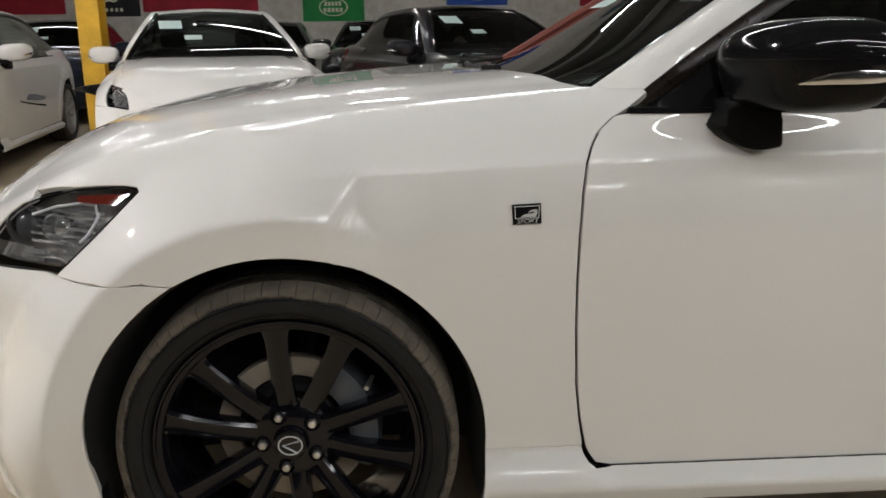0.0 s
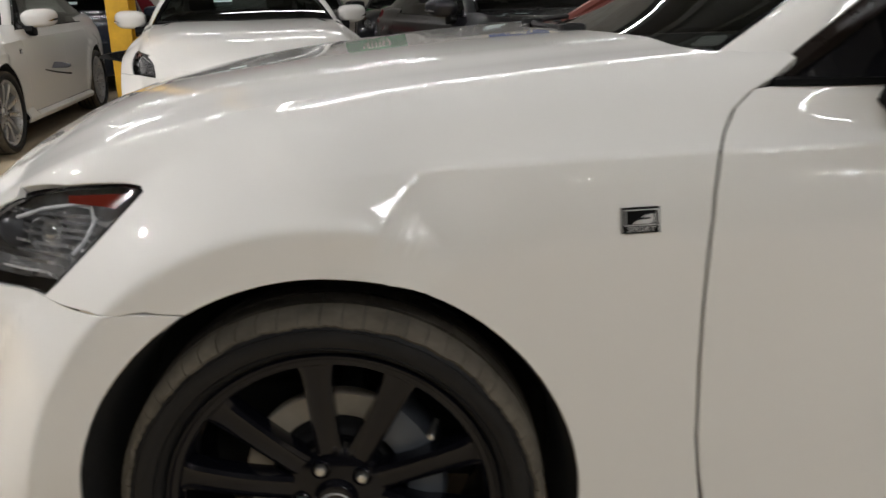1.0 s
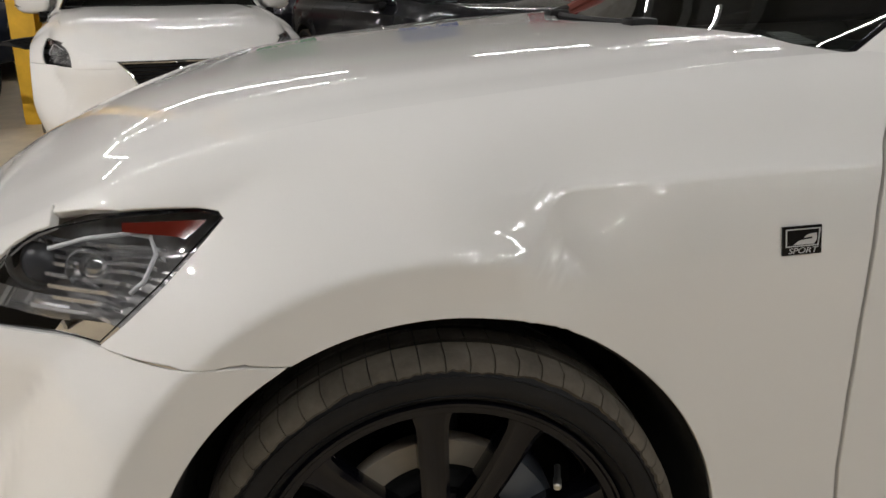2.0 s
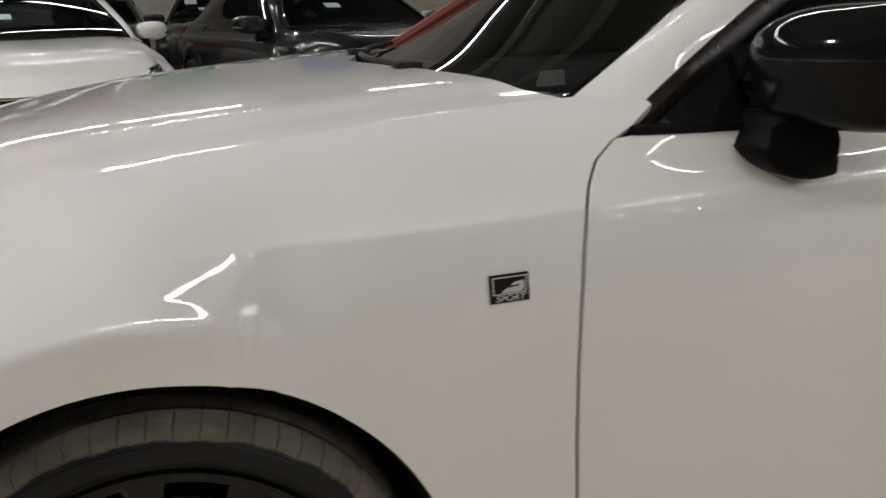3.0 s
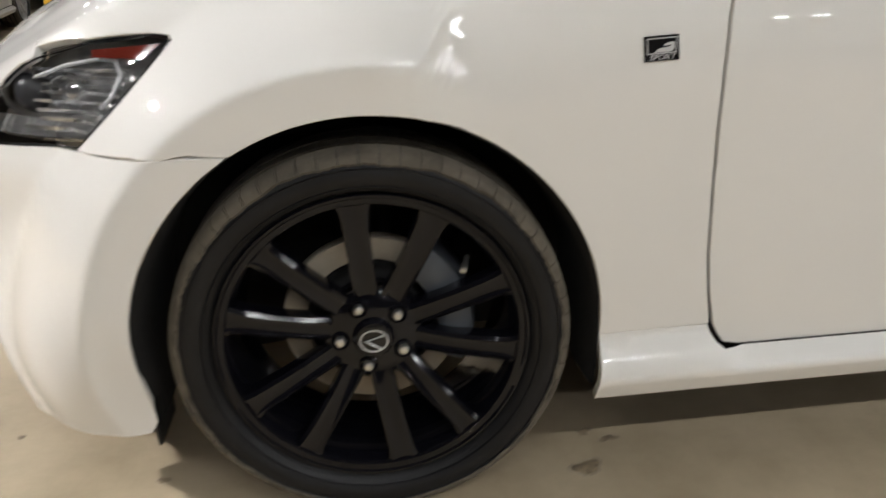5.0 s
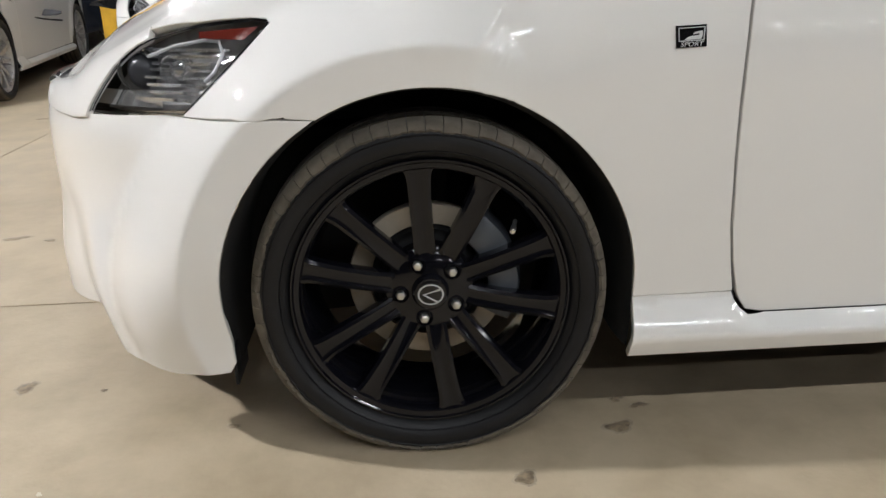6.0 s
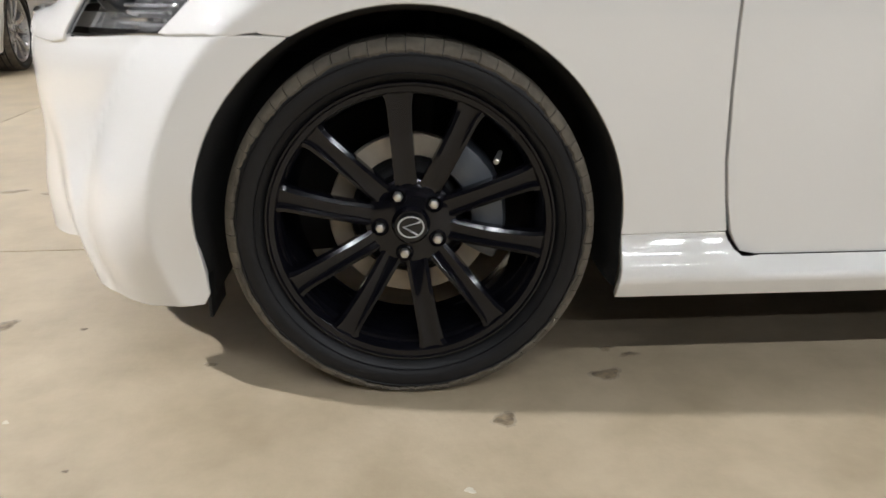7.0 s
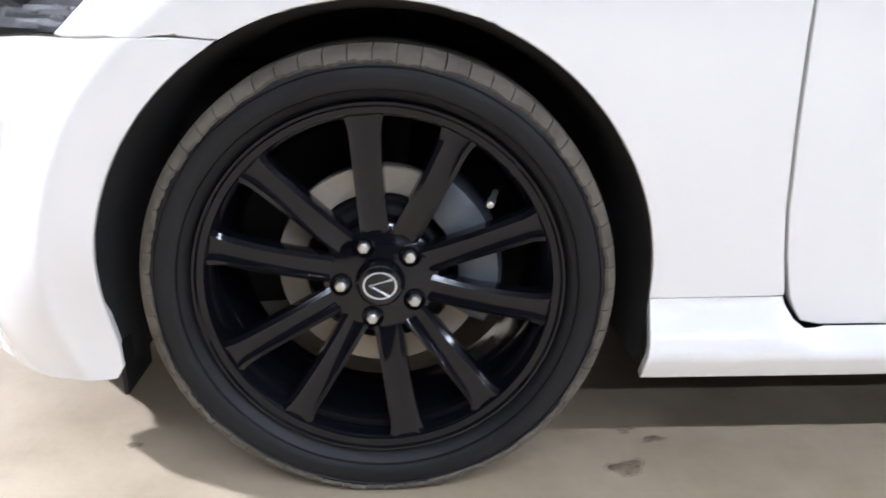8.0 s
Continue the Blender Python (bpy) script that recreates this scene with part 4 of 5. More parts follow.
def wheel_details(parent, rim, fin, turned=0.0):
    bm = bmesh.new()
    for v in lathe(bm, [(0.0225, 0.0425), (0.0235, 0.0405), (0.0255, 0.0405), (0.0262, 0.0430)], 40, (0, 0, WZ)):
        for p in v:
            p.co.x *= 0.95
            p.co.z = WZ + (p.co.z - WZ) * 0.80
    tube(bm, [(0.0175, 0.0405, WZ + 0.010), (-0.0135, 0.040, WZ + 0.001), (0.013, 0.0405, WZ - 0.0155)], [0.0022, 0.0028, 0.0018], 6)
    part("emblem", fin(bm), BADGE_SILVER, rim, "silver oval emblem")
    for k in range(5):
        a = radians(113 - 72 * k + turned)
        cx, cz = 0.05715 * math.cos(a), WZ + 0.05715 * math.sin(a)
        bm = bmesh.new()
        lathe(bm, [(0.0165, 0.064), (0.0165, 0.060), (0.014, 0.0575), (0.012, 0.062), (0.012, 0.085)], 24, (cx, 0, cz))
        part("nut_well", fin(bm), WHEEL_BLACK, rim)
        bm = bmesh.new()
        lathe(bm, [(0.0, 0.0505), (0.0065, 0.0510), (0.0085, 0.0525), (0.0095, 0.056), (0.0095, 0.09)], 6, (cx, 0, cz))
        bmesh.ops.bevel(bm, geom=bm.edges[:], offset=0.0006, segments=1, affect="EDGES")
        part("wheel_nut", fin(bm), STEEL, rim, "bright steel wheel nut")
    bm = bmesh.new()
    a = radians(38 + turned)
    c = Vector((0.205 * math.cos(a), 0.062, WZ + 0.205 * math.sin(a)))
    d = Vector((-math.cos(a) * 0.35, -1, -math.sin(a) * 0.35)).normalized()
    tube(bm, [c + d * -0.01, c + d * 0.012, c + d * 0.014, c + d * 0.030, c + d * 0.032], [0.0045, 0.0045, 0.0058, 0.0058, 0.004], 12)
    part("valve", fin(bm), STEEL, rim, "valve with a bright cap")
    # brake
    bm = bmesh.new()
    lathe(bm, [(0.116, 0.135), (0.116, 0.122), (0.154, 0.122), (0.156, 0.125), (0.156, 0.147), (0.154, 0.150), (0.09, 0.150)], 72, (0, 0, WZ))
    disc = part("brake_disc", fin(bm), DISC, parent, "bare iron brake disc")
    bm = bmesh.new()
    lathe(bm, [(0.05, 0.108), (0.092, 0.108), (0.100, 0.114), (0.104, 0.128), (0.113, 0.130), (0.113, 0.14), (0.05, 0.14)], 60, (0, 0, WZ))
    part("disc_hat", fin(bm), MATT_BLACK, disc, "dark disc hat")
    bm = bmesh.new()
    rows = []
    for k in range(15):
        a = radians(-34 + 84 * k / 14 + 6)
        ca, sa = math.cos(a), math.sin(a)
        e = 1 - 0.25 * abs(k / 7 - 1) ** 4
        rows.append([((0.128 + (r - 0.128) * 1) * ca, 0.122 - (0.122 - y) * e, WZ + r * sa) for r, y in ((0.108, 0.112), (0.114, 0.088), (0.145, 0.080), (0.172, 0.088), (0.180, 0.112), (0.180, 0.17), (0.108, 0.17))])
    loft(bm, rows, closed=True, caps=True)
    cal = part("caliper", fin(bm), CALIPER, parent, "grey cast brake caliper")
    for a in (18, -14):
        bm = bmesh.new()
        lathe(bm, [(0.0, 0.072), (0.007, 0.073), (0.009, 0.078), (0.009, 0.10)], 6, (0.145 * math.cos(radians(a)), 0, WZ + 0.145 * math.sin(radians(a))))
        part("caliper_bolt", fin(bm), STEEL, cal)
    bm = bmesh.new()
    lathe(bm, [(0.03, 0.16), (0.12, 0.165), (0.12, 0.25), (0.03, 0.26)], 32, (0, 0, WZ))
    tube(bm, [(0, 0.2, WZ - 0.05), (0.05, 0.35, WZ - 0.09), (0.08, 0.62, WZ - 0.08)], 0.02, 8)
    tube(bm, [(0.02, 0.2, WZ + 0.1), (0.04, 0.26, WZ + 0.3), (0.04, 0.30, WZ + 0.42)], 0.022, 8)
    part("hub_carrier", fin(bm), MATT_BLACK, parent)


for cx in (0.0, 2.85):
    for far in (False, True):
        bm = bmesh.new()
        lathe(bm, [(0.02, 0.17), (0.03, 0.175), (0.03, 0.24), (0.02, 0.25)], 16, (0, 0, WZ), closed=True)
        for v in bm.verts:
            v.co.x += cx
            if far:
                v.co.y = 2 * YC - v.co.y
        wh = part("wheel", bm, MATT_BLACK, car)
        tyre, rim, fin = wheel(wh, cx, far)
        wheel_details(wh, rim, fin)

# badge on each fender
for far in (False, True):
    c = np.array(skin(0.4595, float(s_of(0.4595, 0.7855))))
    s0 = float(s_of(0.4595, 0.7855))
    up = np.array(skin(0.4595, s0 + 0.01)) - np.array(skin(0.4595, s0 - 0.01))
    ax = np.array(skin(0.47, s0)) - np.array(skin(0.45, s0))
    ax /= np.linalg.norm(ax)
    up -= ax * np.dot(up, ax)
    up /= np.linalg.norm(up)
    nn = np.cross(ax, up)
    if nn[1] > 0:
        nn = -nn

    def at(u, v, h):
        p = c + ax * u + up * v + nn * h
        return far_side(p) if far else p

    def plate(pts, h0, h1, name, mat, parent, label=""):
        bm = bmesh.new()
        loft(bm, [[at(u, v, h0) for u, v in pts], [at(u, v, h1) for u, v in pts]], closed=True, caps=True)
        return part(name, bm, mat, parent, label, smooth=False)
    bd = plate([(-0.0265, -0.0185), (0.0265, -0.0185), (0.0265, 0.0185), (-0.0265, 0.0185)], -0.003, 0.0025, "badge", GLOSS_BLACK, car, "black badge with silver lettering")
    for q in ([(-0.0225, -0.008), (0.021, -0.008), (0.021, -0.0065), (-0.0225, -0.0065)], [(-0.0225, -0.0065), (-0.021, -0.0065), (-0.021, 0.015), (-0.0225, 0.015)], [(-0.0225, 0.0137), (0.023, 0.0137), (0.0235, 0.0152), (-0.0225, 0.0152)], [(0.0205, -0.008), (0.022, -0.008), (0.0245, 0.0152), (0.023, 0.0152)]):
        plate(q, 0.0022, 0.0034, "badge_border", BADGE_SILVER, bd)
    plate([(-0.012, -0.0055), (-0.006, -0.001), (0.000, 0.0005), (0.013, 0.0015), (0.014, 0.004), (0.002, 0.003), (0.006, 0.0065), (0.012, 0.008), (0.0195, 0.0085), (0.0195, 0.0), (0.016, -0.0055)], 0.0022, 0.0034, "badge_mark", BADGE_SILVER, bd)
    cu = bpy.data.curves.new("sport", "FONT")
    cu.body, cu.size, cu.extrude, cu.align_x, cu.shear = "SPORT", 0.0105, 0.0004, "CENTER", 0.25
    tmp = bpy.data.objects.new("lettering", cu)
    me = bpy.data.meshes.new_from_object(tmp)
    bpy.data.objects.remove(tmp)
    for v in me.vertices:
        u, vv, h = v.co.x * 1.25, v.co.y - 0.0165, v.co.z
        if far:
            u = -u
        v.co = at(u, vv, 0.0031 + h)
    link("lettering", me, BADGE_SILVER, bd, "silver word SPORT")

# ---- the hall ----
def concrete(name, base, dark, rough):
    m, t, p = nodes_of(name)
    co = t.nodes.new("ShaderNodeTexCoord")
    n1, n2, n3, n4 = [add(t, "ShaderNodeTexNoise", Scale=s, Detail=d, Roughness=0.6) for s, d in ((0.7, 6.0), (4.5, 8.0), (60.0, 4.0), (1.8, 3.0))]
    for n in (n1, n2, n3, n4):
        t.links.new(co.outputs["Object"], n.inputs["Vector"])
    mix = t.nodes.new("ShaderNodeMix")
    mix.data_type = "RGBA"
    mix.inputs[6].default_value, mix.inputs[7].default_value = (*dark, 1), (*base, 1)
    r1 = add(t, "ShaderNodeMapRange", From_Min=0.35, From_Max=0.65)
    t.links.new(n1.outputs["Fac"], r1.inputs["Value"])
    t.links.new(r1.outputs[0], mix.inputs[0])
    m2 = t.nodes.new("ShaderNodeMix")
    m2.data_type, m2.blend_type = "RGBA", "MULTIPLY"
    m2.inputs[0].default_value = 1.0
    r2 = t.nodes.new("ShaderNodeValToRGB")
    r2.color_ramp.elements[0].position, r2.color_ramp.elements[1].position = 0.28, 0.62
    r2.color_ramp.elements[0].color, r2.color_ramp.elements[1].color = (0.72, 0.70, 0.66, 1), (1, 1, 1, 1)
    t.links.new(n2.outputs["Fac"], r2.inputs[0])
    t.links.new(mix.outputs[2], m2.inputs[6])
    t.links.new(r2.outputs[0], m2.inputs[7])
    t.links.new(m2.outputs[2], p.inputs["Base Color"])
    r3 = add(t, "ShaderNodeMapRange", To_Min=rough - 0.12, To_Max=rough + 0.15)
    t.links.new(n2.outputs["Fac"], r3.inputs["Value"])
    t.links.new(r3.outputs[0], p.inputs["Roughness"])
    b = add(t, "ShaderNodeBump", Strength=0.6, Distance=0.0012)
    t.links.new(n3.outputs["Fac"], b.inputs["Height"])
    t.links.new(b.outputs[0], p.inputs["Normal"])
    return m


FLOOR = concrete("worn_concrete", (0.53, 0.44, 0.305), (0.445, 0.365, 0.25), 0.42)
WALL = concrete("painted_block_wall", (0.60, 0.585, 0.54), (0.52, 0.50, 0.45), 0.7)
CEIL = surface("dark_roof_deck", (0.10, 0.10, 0.095), 0.8, scale=1.5)
YELLOW = surface("yellow_column_paint", (0.62, 0.36, 0.02), 0.45, var=0.2, scale=5, bump=0.0004, bscale=80)
STEEL_DARK = surface("dull_steel", (0.18, 0.18, 0.17), 0.6, 0.5)
SPILL = surface("oil_stain", (0.25, 0.195, 0.125), 0.5, var=0.5, scale=60)
SPILL_RIM = surface("faded_oil_rim", (0.36, 0.30, 0.215), 0.5, var=0.3, scale=40)
TUBE = glow("fluorescent_tube", (1.0, 0.965, 0.91), 175.0)
TUBE_LENS = glow("fluorescent_lens", (1.0, 0.985, 0.945), 83.0)
BAY = glow("high_bay_lens", (1.0, 0.955, 0.90), 5100.0)
FIX = surface("white_enamel", (0.7, 0.7, 0.68), 0.4)
RED = surface("red_banner_cloth", (0.30, 0.012, 0.025), 0.8, var=0.2, scale=3)
BLACKC = surface("black_banner_cloth", (0.012, 0.012, 0.014), 0.8)
GREEN = surface("green_banner_cloth", (0.01, 0.20, 0.045), 0.8, scale=3)
BLUE = surface("blue_banner_cloth", (0.015, 0.06, 0.30), 0.8, scale=3)
PALE = surface("pale_print", (0.6, 0.58, 0.45), 0.8)

X0, X1, Y0, Y1, HZ = -20.0, 20.0, -32.0, 20.0, 5.6


def slab(name, lo, hi, mat, label="", bevel=0.0):
    bm = bmesh.new()
    box(bm, lo, hi, bevel)
    return tagged(part(name, bm, mat, smooth=False), label, kind="structure")


slabs = [(X0, -2.2), (-2.194, 3.9), (3.906, X1)]
bands = [(Y0, -14.0), (-13.994, -3.8), (-3.794, 0.908), (0.914, 6.2), (6.206, Y1)]
floor = slab("floor", (X0, Y0, -0.3), (X1, Y1, -0.012), FLOOR, "worn tan concrete floor with saw-cut joints")
for xa, xb in slabs:
    for ya, yb in bands:
        bm = bmesh.new()
        box(bm, (xa, ya, -0.012), (xb, yb, 0.0), 0.0015)
        part("floor_slab", bm, FLOOR, floor, smooth=False)
slab("wall_north", (X0, Y1, -0.3), (X1, Y1 + 0.25, HZ), WALL, "pale painted block wall hung with banners")
slab("wall_south", (X0, Y0 - 0.25, -0.3), (X1, Y0, HZ), WALL, "pale painted block wall")
slab("wall_west", (X0 - 0.25, Y0, -0.3), (X0, Y1, HZ), WALL, "pale painted block wall")
slab("wall_east", (X1, Y0, -0.3), (X1 + 0.25, Y1, HZ), WALL, "pale painted block wall")
slab("ceiling", (X0 - 0.25, Y0 - 0.25, HZ), (X1 + 0.25, Y1 + 0.25, HZ + 0.2), CEIL, "dark steel roof deck")
for y in (-28, -24, -20, -16, -12, -8, -4, 0, 4, 8, 12, 16):
    bm = bmesh.new()
    box(bm, (X0, y + 1.0, HZ - 0.28), (X1, y + 1.10, HZ - 0.02), 0.01)
    tagged(part("roof_beam", bm, STEEL_DARK, smooth=False), "dull steel roof beam under the deck", "beam", "roof beams", "structure")

# fluorescent fittings in rows
first = None
spots = [(4.4, -1.1)] + [(x, 4.1) for x in (-6.4, -3.95, -1.5, 0.95, 3.4)] + [(x, 9.0) for x in (-5.0, -1.2, 4.4)] + [(x, 14.4) for x in (-6.4, -3.95, -1.5, 3.4, 7.0)] + [(x, -16.0) for x in (4.1, 9.3, 12.3, 15.3)]
for x, y in spots:
    if first is None:
        first = thing("ceiling_light", (0, 0, 4.6), "fluorescent tube fitting hung under the roof", "light", "ceiling lights")
        bm = bmesh.new()
        box(bm, (-1.2, -0.03, 4.625), (1.2, 0.03, 4.69), 0.008)
        part("tray", bm, FIX, first)
        bm = bmesh.new()
        tube(bm, [(-1.18, 0, 4.605), (1.18, 0, 4.605)], 0.010, 8)
        part("tube", bm, TUBE, first, "glowing white tube")
        for dx in (-1.0, 1.0):
            bm = bmesh.new()
            tube(bm, [(dx, 0, 4.70), (dx, 0, HZ)], 0.006, 6)
            part("hanger", bm, STEEL_DARK, first)
        first.matrix_basis = Matrix.Translation((x, y, 4.6))
    else:
        copy_thing(first, Matrix.Translation((x, y, 4.6)))

# wide fittings further back in the hall
wide = None
for x, y in [(x, -4.0) for x in (-1.4, 1.2, 3.8, 6.4, 9.0)] + [(x, -7.2) for x in (2.5, 5.0, 7.5)]:
    if wide is None:
        wide = thing("ceiling_light", (0, 0, 4.6), "fluorescent fitting with a wide white lens under the roof", "light", "wide ceiling lights")
        bm = bmesh.new()
        box(bm, (-1.2, -0.062, 4.602), (1.2, 0.062, 4.68), 0.01)
        part("tray", bm, FIX, wide)
        bm = bmesh.new()
        loft(bm, [[(u, 0.06 * math.cos(a), 4.602 - 0.04 * math.sin(a)) for a in np.linspace(0, math.pi, 9)] for u in (-1.18, 1.18)], caps=True)
        part("lens", bm, TUBE_LENS, wide, "glowing white lens")
        for dx in (-1.0, 1.0):
            bm = bmesh.new()
            tube(bm, [(dx, 0, 4.70), (dx, 0, HZ)], 0.006, 6)
            part("hanger", bm, STEEL_DARK, wide)
        wide.matrix_basis = Matrix.Translation((x, y, 4.6))
    else:
        copy_thing(wide, Matrix.Translation((x, y, 4.6)))

# high-bay lamps
bay = None
for x, y in ((-5.6, 0.6),):
    if bay is None:
        bay = thing("high_bay_lamp", (0, 0, 4.7), "bell-shaped high-bay lamp hung from the roof", "light", "high-bay lamps")
        bm = bmesh.new()
        lathe(bm, [(0.21, 4.68), (0.20, 4.72), (0.13, 4.86), (0.07, 4.92), (0.07, 5.08), (0.0, 5.10)], 32, (0, 0, 0), "z")
        part("bell", bm, FIX, bay)
        bm = bmesh.new()
        lathe(bm, [(0.0, 4.695), (0.12, 4.697), (0.12, 4.71), (0.0, 4.712)], 32, (0, 0, 0), "z")
        part("lens", bm, BAY, bay, "glowing round lens")
        bm = bmesh.new()
        tube(bm, [(0, 0, 5.08), (0, 0, HZ)], 0.008, 6)
        part("hanger", bm, STEEL_DARK, bay)
        bay.matrix_basis = Matrix.Translation((x, y, 4.7))
    else:
        copy_thing(bay, Matrix.Translation((x, y, 4.7)))

# yellow column
bm = bmesh.new()
cx, cy = -2.53, 6.45
ww, tw = 0.10, 0.008
box(bm, (cx - ww, cy - 0.10, 0), (cx + ww, cy - 0.10 + 0.014, HZ), 0.003)
box(bm, (cx - ww, cy + 0.10 - 0.014, 0), (cx + ww, cy + 0.10, HZ), 0.003)
box(bm, (cx - tw, cy - 0.09, 0), (cx + tw, cy + 0.09, HZ), 0.0)
col = tagged(part("column", bm, YELLOW, smooth=False), "yellow painted steel column", "column", kind="structure")

# banners
for nm, x0, x1, z0, mat, lab in (("banner", -4.25, -2.22, 1.57, RED, "dark red cloth banner on the wall"), ("banner", -7.6, -5.6, 1.55, RED, "dark red cloth banner on the wall"), ("banner", -5.35, -4.3, 1.50, BLACKC, "black cloth banner with pale rings and bars"), ("banner", -1.43, -0.33, 1.38, GREEN, "green cloth banner with a pale oval emblem"), ("banner", 1.16, 2.27, 1.63, BLUE, "blue cloth banner with a pale emblem"), ("banner", 3.6, 6.2, 1.60, RED, "red cloth banner on the wall")):
    x0, x1, z0 = [0.228 + (v - 0.228) * 1.389 for v in (x0, x1)] + [1.104 + (z0 - 1.104) * 1.389]
    bn = thing(nm, ((x0 + x1) / 2, Y1 - 0.03, z0), lab, "banner", "wall banners")
    bm = bmesh.new()
    rows = []
    for k in range(25):
        x = x0 + (x1 - x0) * k / 24
        rows.append([(x, Y1 - 0.03 - 0.012 * math.sin(k * 0.9 + z) * (1 if 0 < k < 24 else 0), z) for z in np.linspace(z0, z0 + 0.95, 9)] + [(x, Y1 - 0.02, z0 + 0.95), (x, Y1 - 0.02, z0)])
    loft(bm, rows, closed=True, caps=True)
    part("cloth", bm, mat, bn)
    mx = (x0 + x1) / 2
    if mat in (GREEN, BLUE):
        bm = bmesh.new()
        lathe(bm, [(0.98, -0.045), (1.0, -0.05), (0.92, -0.05), (0.90, -0.045)], 40, (0, 0, 0), closed=True)
        for v in bm.verts:
            v.co = (mx + v.co.x * 0.36, Y1 + v.co.y, z0 + 0.34 + v.co.z * 0.22)
        part("emblem", bm, PALE, bn)
        for dz, w in ((0.42, 0.22), (0.27, 0.25)):
            bm = bmesh.new()
            for k in range(5):
                u = mx - w + 2 * w * k / 5
                box(bm, (u, Y1 - 0.055, z0 + dz - 0.05), (u + w * 0.3, Y1 - 0.045, z0 + dz + 0.05))
            part("print_bar", bm, PALE, bn)
    if mat is BLACKC:
        for k in range(2):
            bm = bmesh.new()
            lathe(bm, [(0.13, -0.045), (0.14, -0.05), (0.11, -0.05), (0.10, -0.045)], 32, (mx - 0.1 + 0.2 * k, Y1, z0 + 0.48), closed=True)
            part("ring", bm, PALE, bn)
        bm = bmesh.new()
        for k in range(6):
            box(bm, (mx - 0.35 + 0.12 * k, Y1 - 0.055, z0 + 0.12), (mx - 0.29 + 0.12 * k, Y1 - 0.045, z0 + 0.2))
        part("print_bar", bm, PALE, bn)

# ---- other cars ----
def other(m, swap, label, scale=(1, 1, 1)):
    c = copy_thing(car, m)
    c.scale = (c.scale[0] * scale[0], c.scale[1] * scale[1], c.scale[2] * scale[2])
    tagged(c, label, "car", "parked cars")
    for o in c.children_recursive:
        if o.name.startswith("window_sticker") and o.data.vertices[0].co.y < 0.6:
            bpy.data.objects.remove(o)
            continue
        if o.name.startswith("door_mirror"):
            for sl in o.material_slots:
                sl.link = "OBJECT"
                sl.material = swap.get(PAINT_WHITE, PAINT_WHITE)
            continue
        for sl in o.material_slots:
            if sl.material in swap:
                new_mat = swap[sl.material]
                sl.link = "OBJECT"
                sl.material = new_mat
    return c


def facing(nose_x, nose_y, heading):
    """Pose of a car whose nose is at a place and which points along heading (degrees from the x axis)."""
    h = radians(heading)
    d = Vector((math.cos(h), math.sin(h)))
    mid = Vector((nose_x, nose_y)) - d * 2.3
    return pose(mid.x, mid.y, 0, 0, 0, heading - 180)


SILVER_RIM = surface("silver_alloy", (0.5, 0.5, 0.5), 0.3, 0.8)
DARK_GLASS = glass("dark_screen_glass", (0.45, 0.55, 0.5), 0.1)
white_swap = {WHEEL_BLACK: SILVER_RIM, GLASS_SCREEN: DARK_GLASS, RED_TRIM: GLOSS_BLACK}
coupe = other(facing(-1.02, 4.55, -77), white_swap, "white coupe with dark glass and a paper sticker on its windscreen", (1, 1, 0.93))
other(facing(-3.86, 4.35, -82), white_swap, "white sedan with silver multi-spoke wheels", (1, 1, 0.96))
other(facing(1.8, 5.2, -70), {PAINT_WHITE: PAINT_BLACK, GLASS_SCREEN: DARK_GLASS, RED_TRIM: GLOSS_BLACK}, "black sedan with a paper sticker on its windscreen", (1, 1, 0.95))
other(facing(-0.1, 12.6, -88), {PAINT_WHITE: PAINT_BLACK, GLASS_SCREEN: DARK_GLASS, RED_TRIM: GLOSS_BLACK}, "black car parked near the wall", (1, 1, 0.95))
other(facing(-2.1, 12.8, -88), {PAINT_WHITE: PAINT_DARK_GREY, GLASS_SCREEN: DARK_GLASS, RED_TRIM: GLOSS_BLACK}, "dark grey car parked near the wall", (1, 1, 0.95))
other(facing(-4.5, 9.6, -80), {PAINT_WHITE: PAINT_DARK_BLUE, GLASS_SCREEN: DARK_GLASS, RED_TRIM: GLOSS_BLACK}, "dark blue car parked behind a yellow column", (1, 1, 0.95))

# the coupe's front: long lamps that run in towards a wide dark grille
def lifted(x, w):
    return hood_skin(x, w) + np.array([-0.002, 0, 0.004])


def coupe_part(obs):
    for ob in obs:
        ob.parent = coupe


coupe_part(panel("headlamp", side([(-0.648, 0.715), (-0.70, 0.712), (-0.755, 0.700), (-0.775, 0.685), (-0.76, 0.672), (-0.70, 0.668), (-0.655, 0.668)]), lamp_skin(-0.004), SMOKE, car, step=0.016, label="dark headlamp", lip=0.01))
coupe_part(panel("running_light", side([(-0.60, 0.652), (-0.70, 0.640), (-0.80, 0.628), (-0.80, 0.618), (-0.70, 0.630), (-0.60, 0.644)]), lamp_skin(-0.012), GLOSS_BLACK, car, step=0.016, label="slim dark running light", lip=0.008))
coupe_part(panel("grille", [(-0.858, -0.50), (-0.77, -0.72), (-0.755, -0.62), (-0.752, 0.62), (-0.77, 0.72), (-0.858, 0.50)], lifted, MATT_BLACK, car, step=0.02, sy=0.7, both=False, ref=(0, YC, -3), lip=0.006, label="wide black grille with fine bars"))
for x in np.linspace(-0.85, -0.765, 8):
    bm = bmesh.new()
    tube(bm, [tuple(lifted(np.array(x), np.array(w)) + (0, 0, 0.003)) for w in np.linspace(-0.52, 0.52, 13)], 0.0028, 6)
    coupe_part([part("grille_bar", bm, GLOSS_BLACK, car)])
bm = bmesh.new()
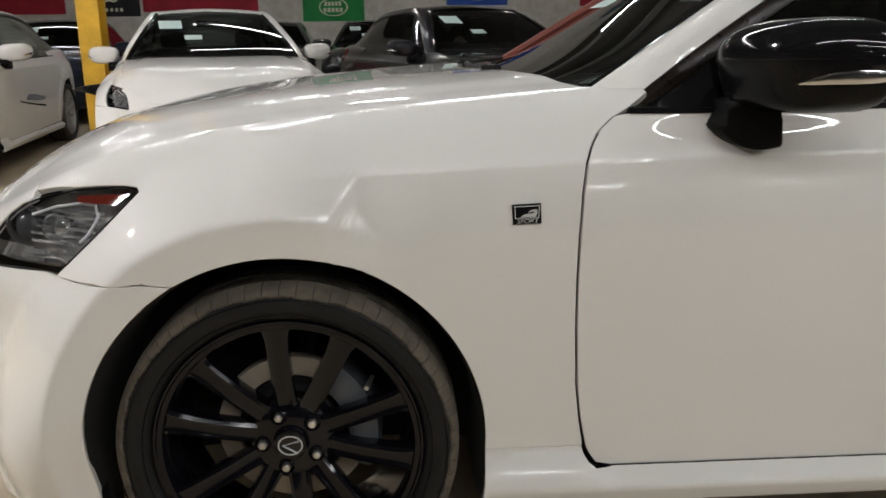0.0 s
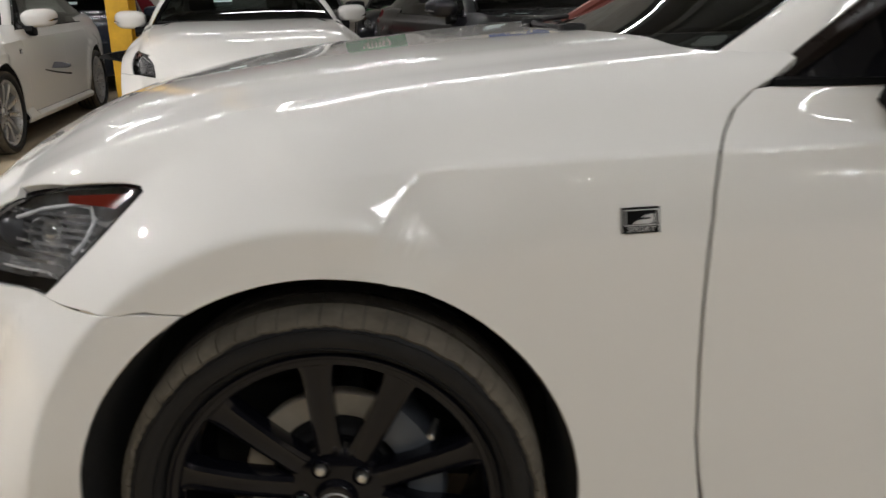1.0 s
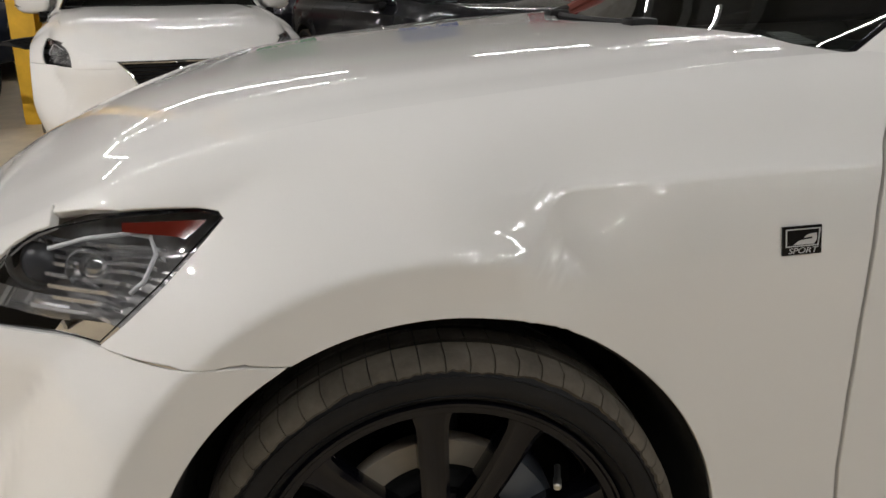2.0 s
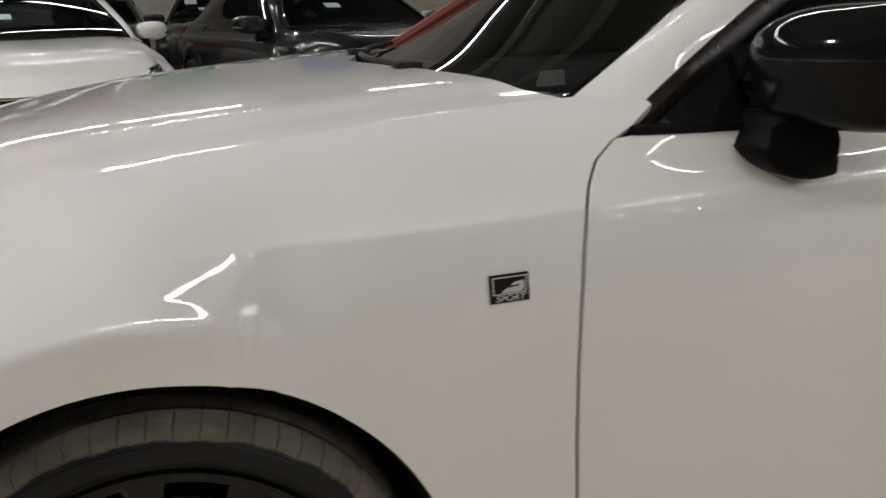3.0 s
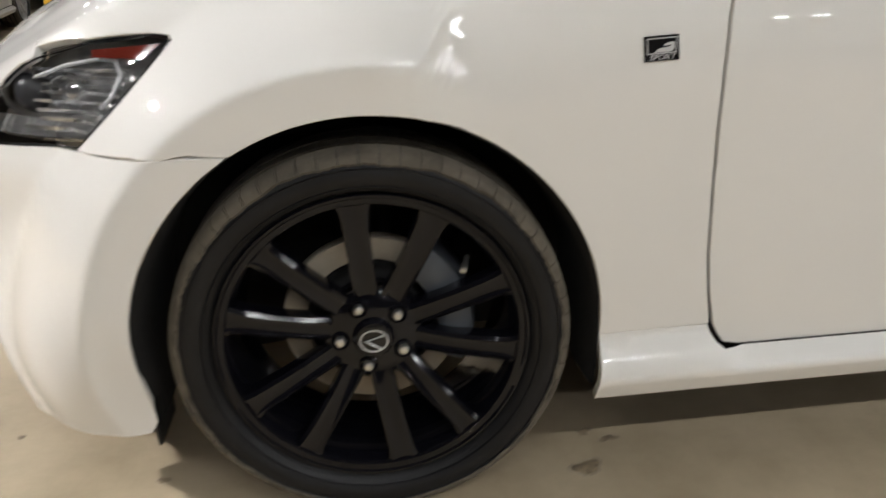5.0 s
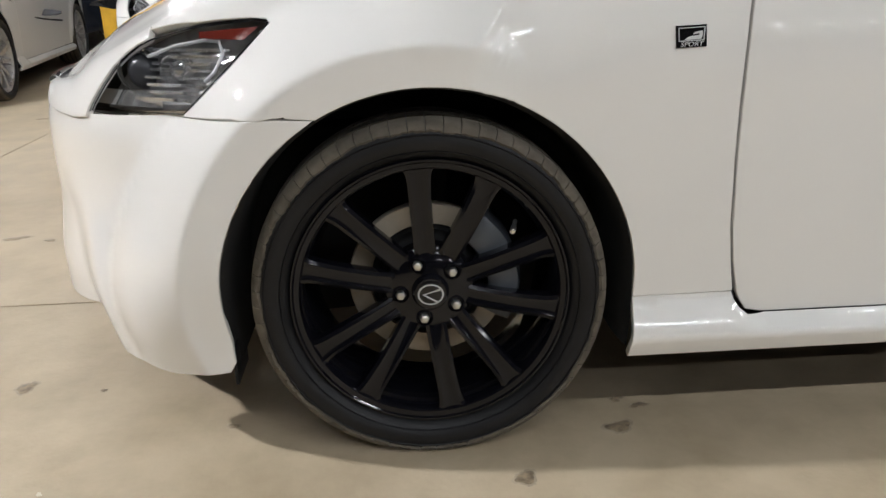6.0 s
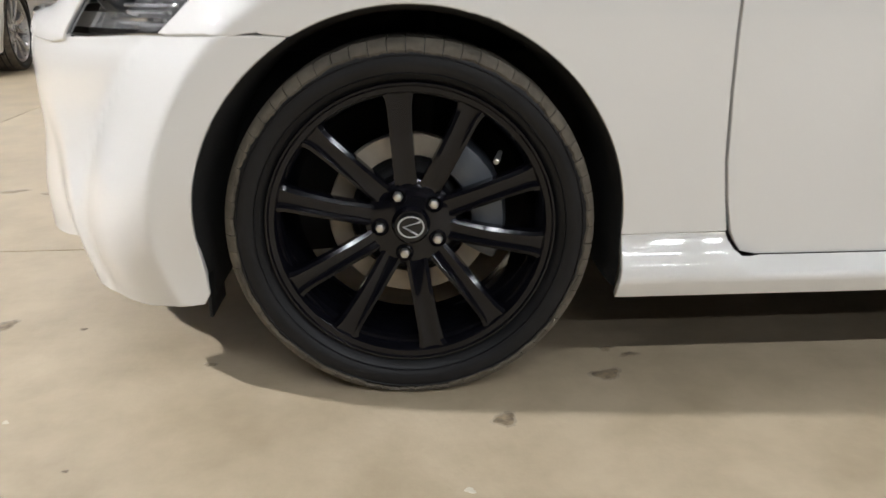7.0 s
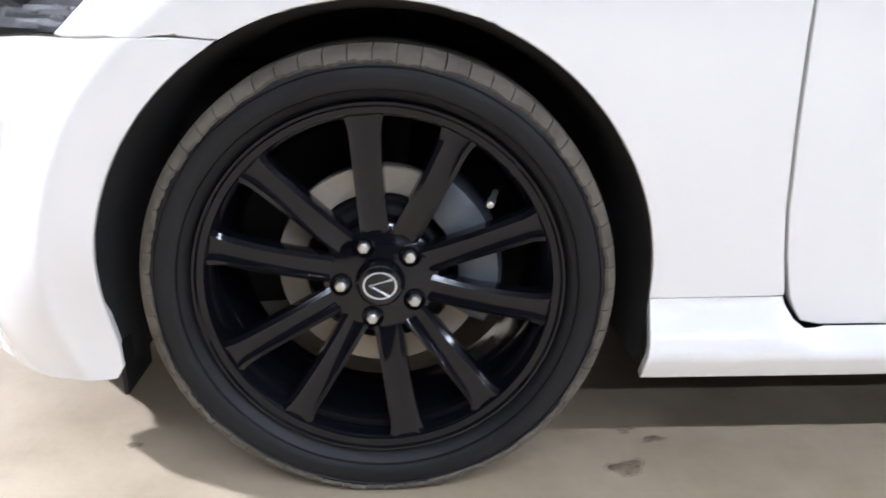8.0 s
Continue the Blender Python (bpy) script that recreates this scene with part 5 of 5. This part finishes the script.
tube(bm, [tuple(lifted(np.array(-0.752), np.array(w)) + (0, 0, 0.003)) for w in np.linspace(-0.62, 0.62, 15)], 0.006, 6)
coupe_part([part("grille_surround", bm, CHROME, car, "chrome top edge of the grille")])

# ---- marks on the floor ----
def spot(x, y, rx, ry, turn, mat, label, seed):
    rnd = random.Random(seed)
    bm = bmesh.new()
    n = 44
    ph = [rnd.uniform(0, 6.28) for _ in range(4)]
    ring = []
    for k in range(n):
        a = 2 * math.pi * k / n
        r = 1 + 0.22 * math.sin(2 * a + ph[0]) + 0.16 * math.sin(3 * a + ph[1]) + 0.10 * math.sin(5 * a + ph[2])
        px, py = rx * r * math.cos(a), ry * r * math.sin(a)
        c, s = math.cos(radians(turn)), math.sin(radians(turn))
        ring.append((x + px * c - py * s, y + px * s + py * c))
    loft(bm, [[(px, py, 0.0002) for px, py in ring], [(x + (px - x) * 0.92, y + (py - y) * 0.92, 0.0008) for px, py in ring]], closed=True, caps=True)
    stain = tagged(part("floor_stain", bm, mat), label, "stain", "floor stains")
    if mat is SPILL:
        bm = bmesh.new()
        big = [(x + (px - x) * 1.28 + 0.002 * math.sin(3 * k), y + (py - y) * 1.28 + 0.002 * math.cos(2 * k)) for k, (px, py) in enumerate(ring)]
        loft(bm, [[(px, py, 0.00005) for px, py in big], [(x + (px - x) * 0.95, y + (py - y) * 0.95, 0.00015) for px, py in big]], closed=True, caps=True)
        part("faded_rim", bm, SPILL_RIM, stain)
    return stain


CHIP = surface("pale_chip", (0.6, 0.56, 0.46), 0.8)
for k, (x, y, rx, ry, turn, mat) in enumerate([(0.161, -0.087, 0.022, 0.016, 5, SPILL), (0.381, 0.071, 0.022, 0.022, 0, SPILL), (0.404, 0.182, 0.013, 0.010, 0, SPILL), (0.446, 0.153, 0.015, 0.010, 10, SPILL), (-1.475, 1.586, 0.035, 0.02, 20, SPILL), (-1.336, 1.544, 0.02, 0.012, 0, SPILL), (-0.948, 0.386, 0.022, 0.02, 0, SPILL), (-0.425, 0.160, 0.010, 0.008, 0, SPILL), (-0.757, 0.353, 0.006, 0.007, 0, SPILL), (-2.441, 4.333, 0.06, 0.02, 0, SPILL), (-0.748, -0.046, 0.006, 0.006, 0, CHIP), (-0.827, -0.04, 0.006, 0.005, 0, CHIP), (0.085, -0.292, 0.008, 0.008, 0, CHIP), (-0.577, -0.206, 0.004, 0.004, 0, SPILL)]):
    spot(x, y, rx, ry, turn, mat, "small pale chip on the concrete floor" if mat is CHIP else "small dark oil spot on the concrete floor", k)
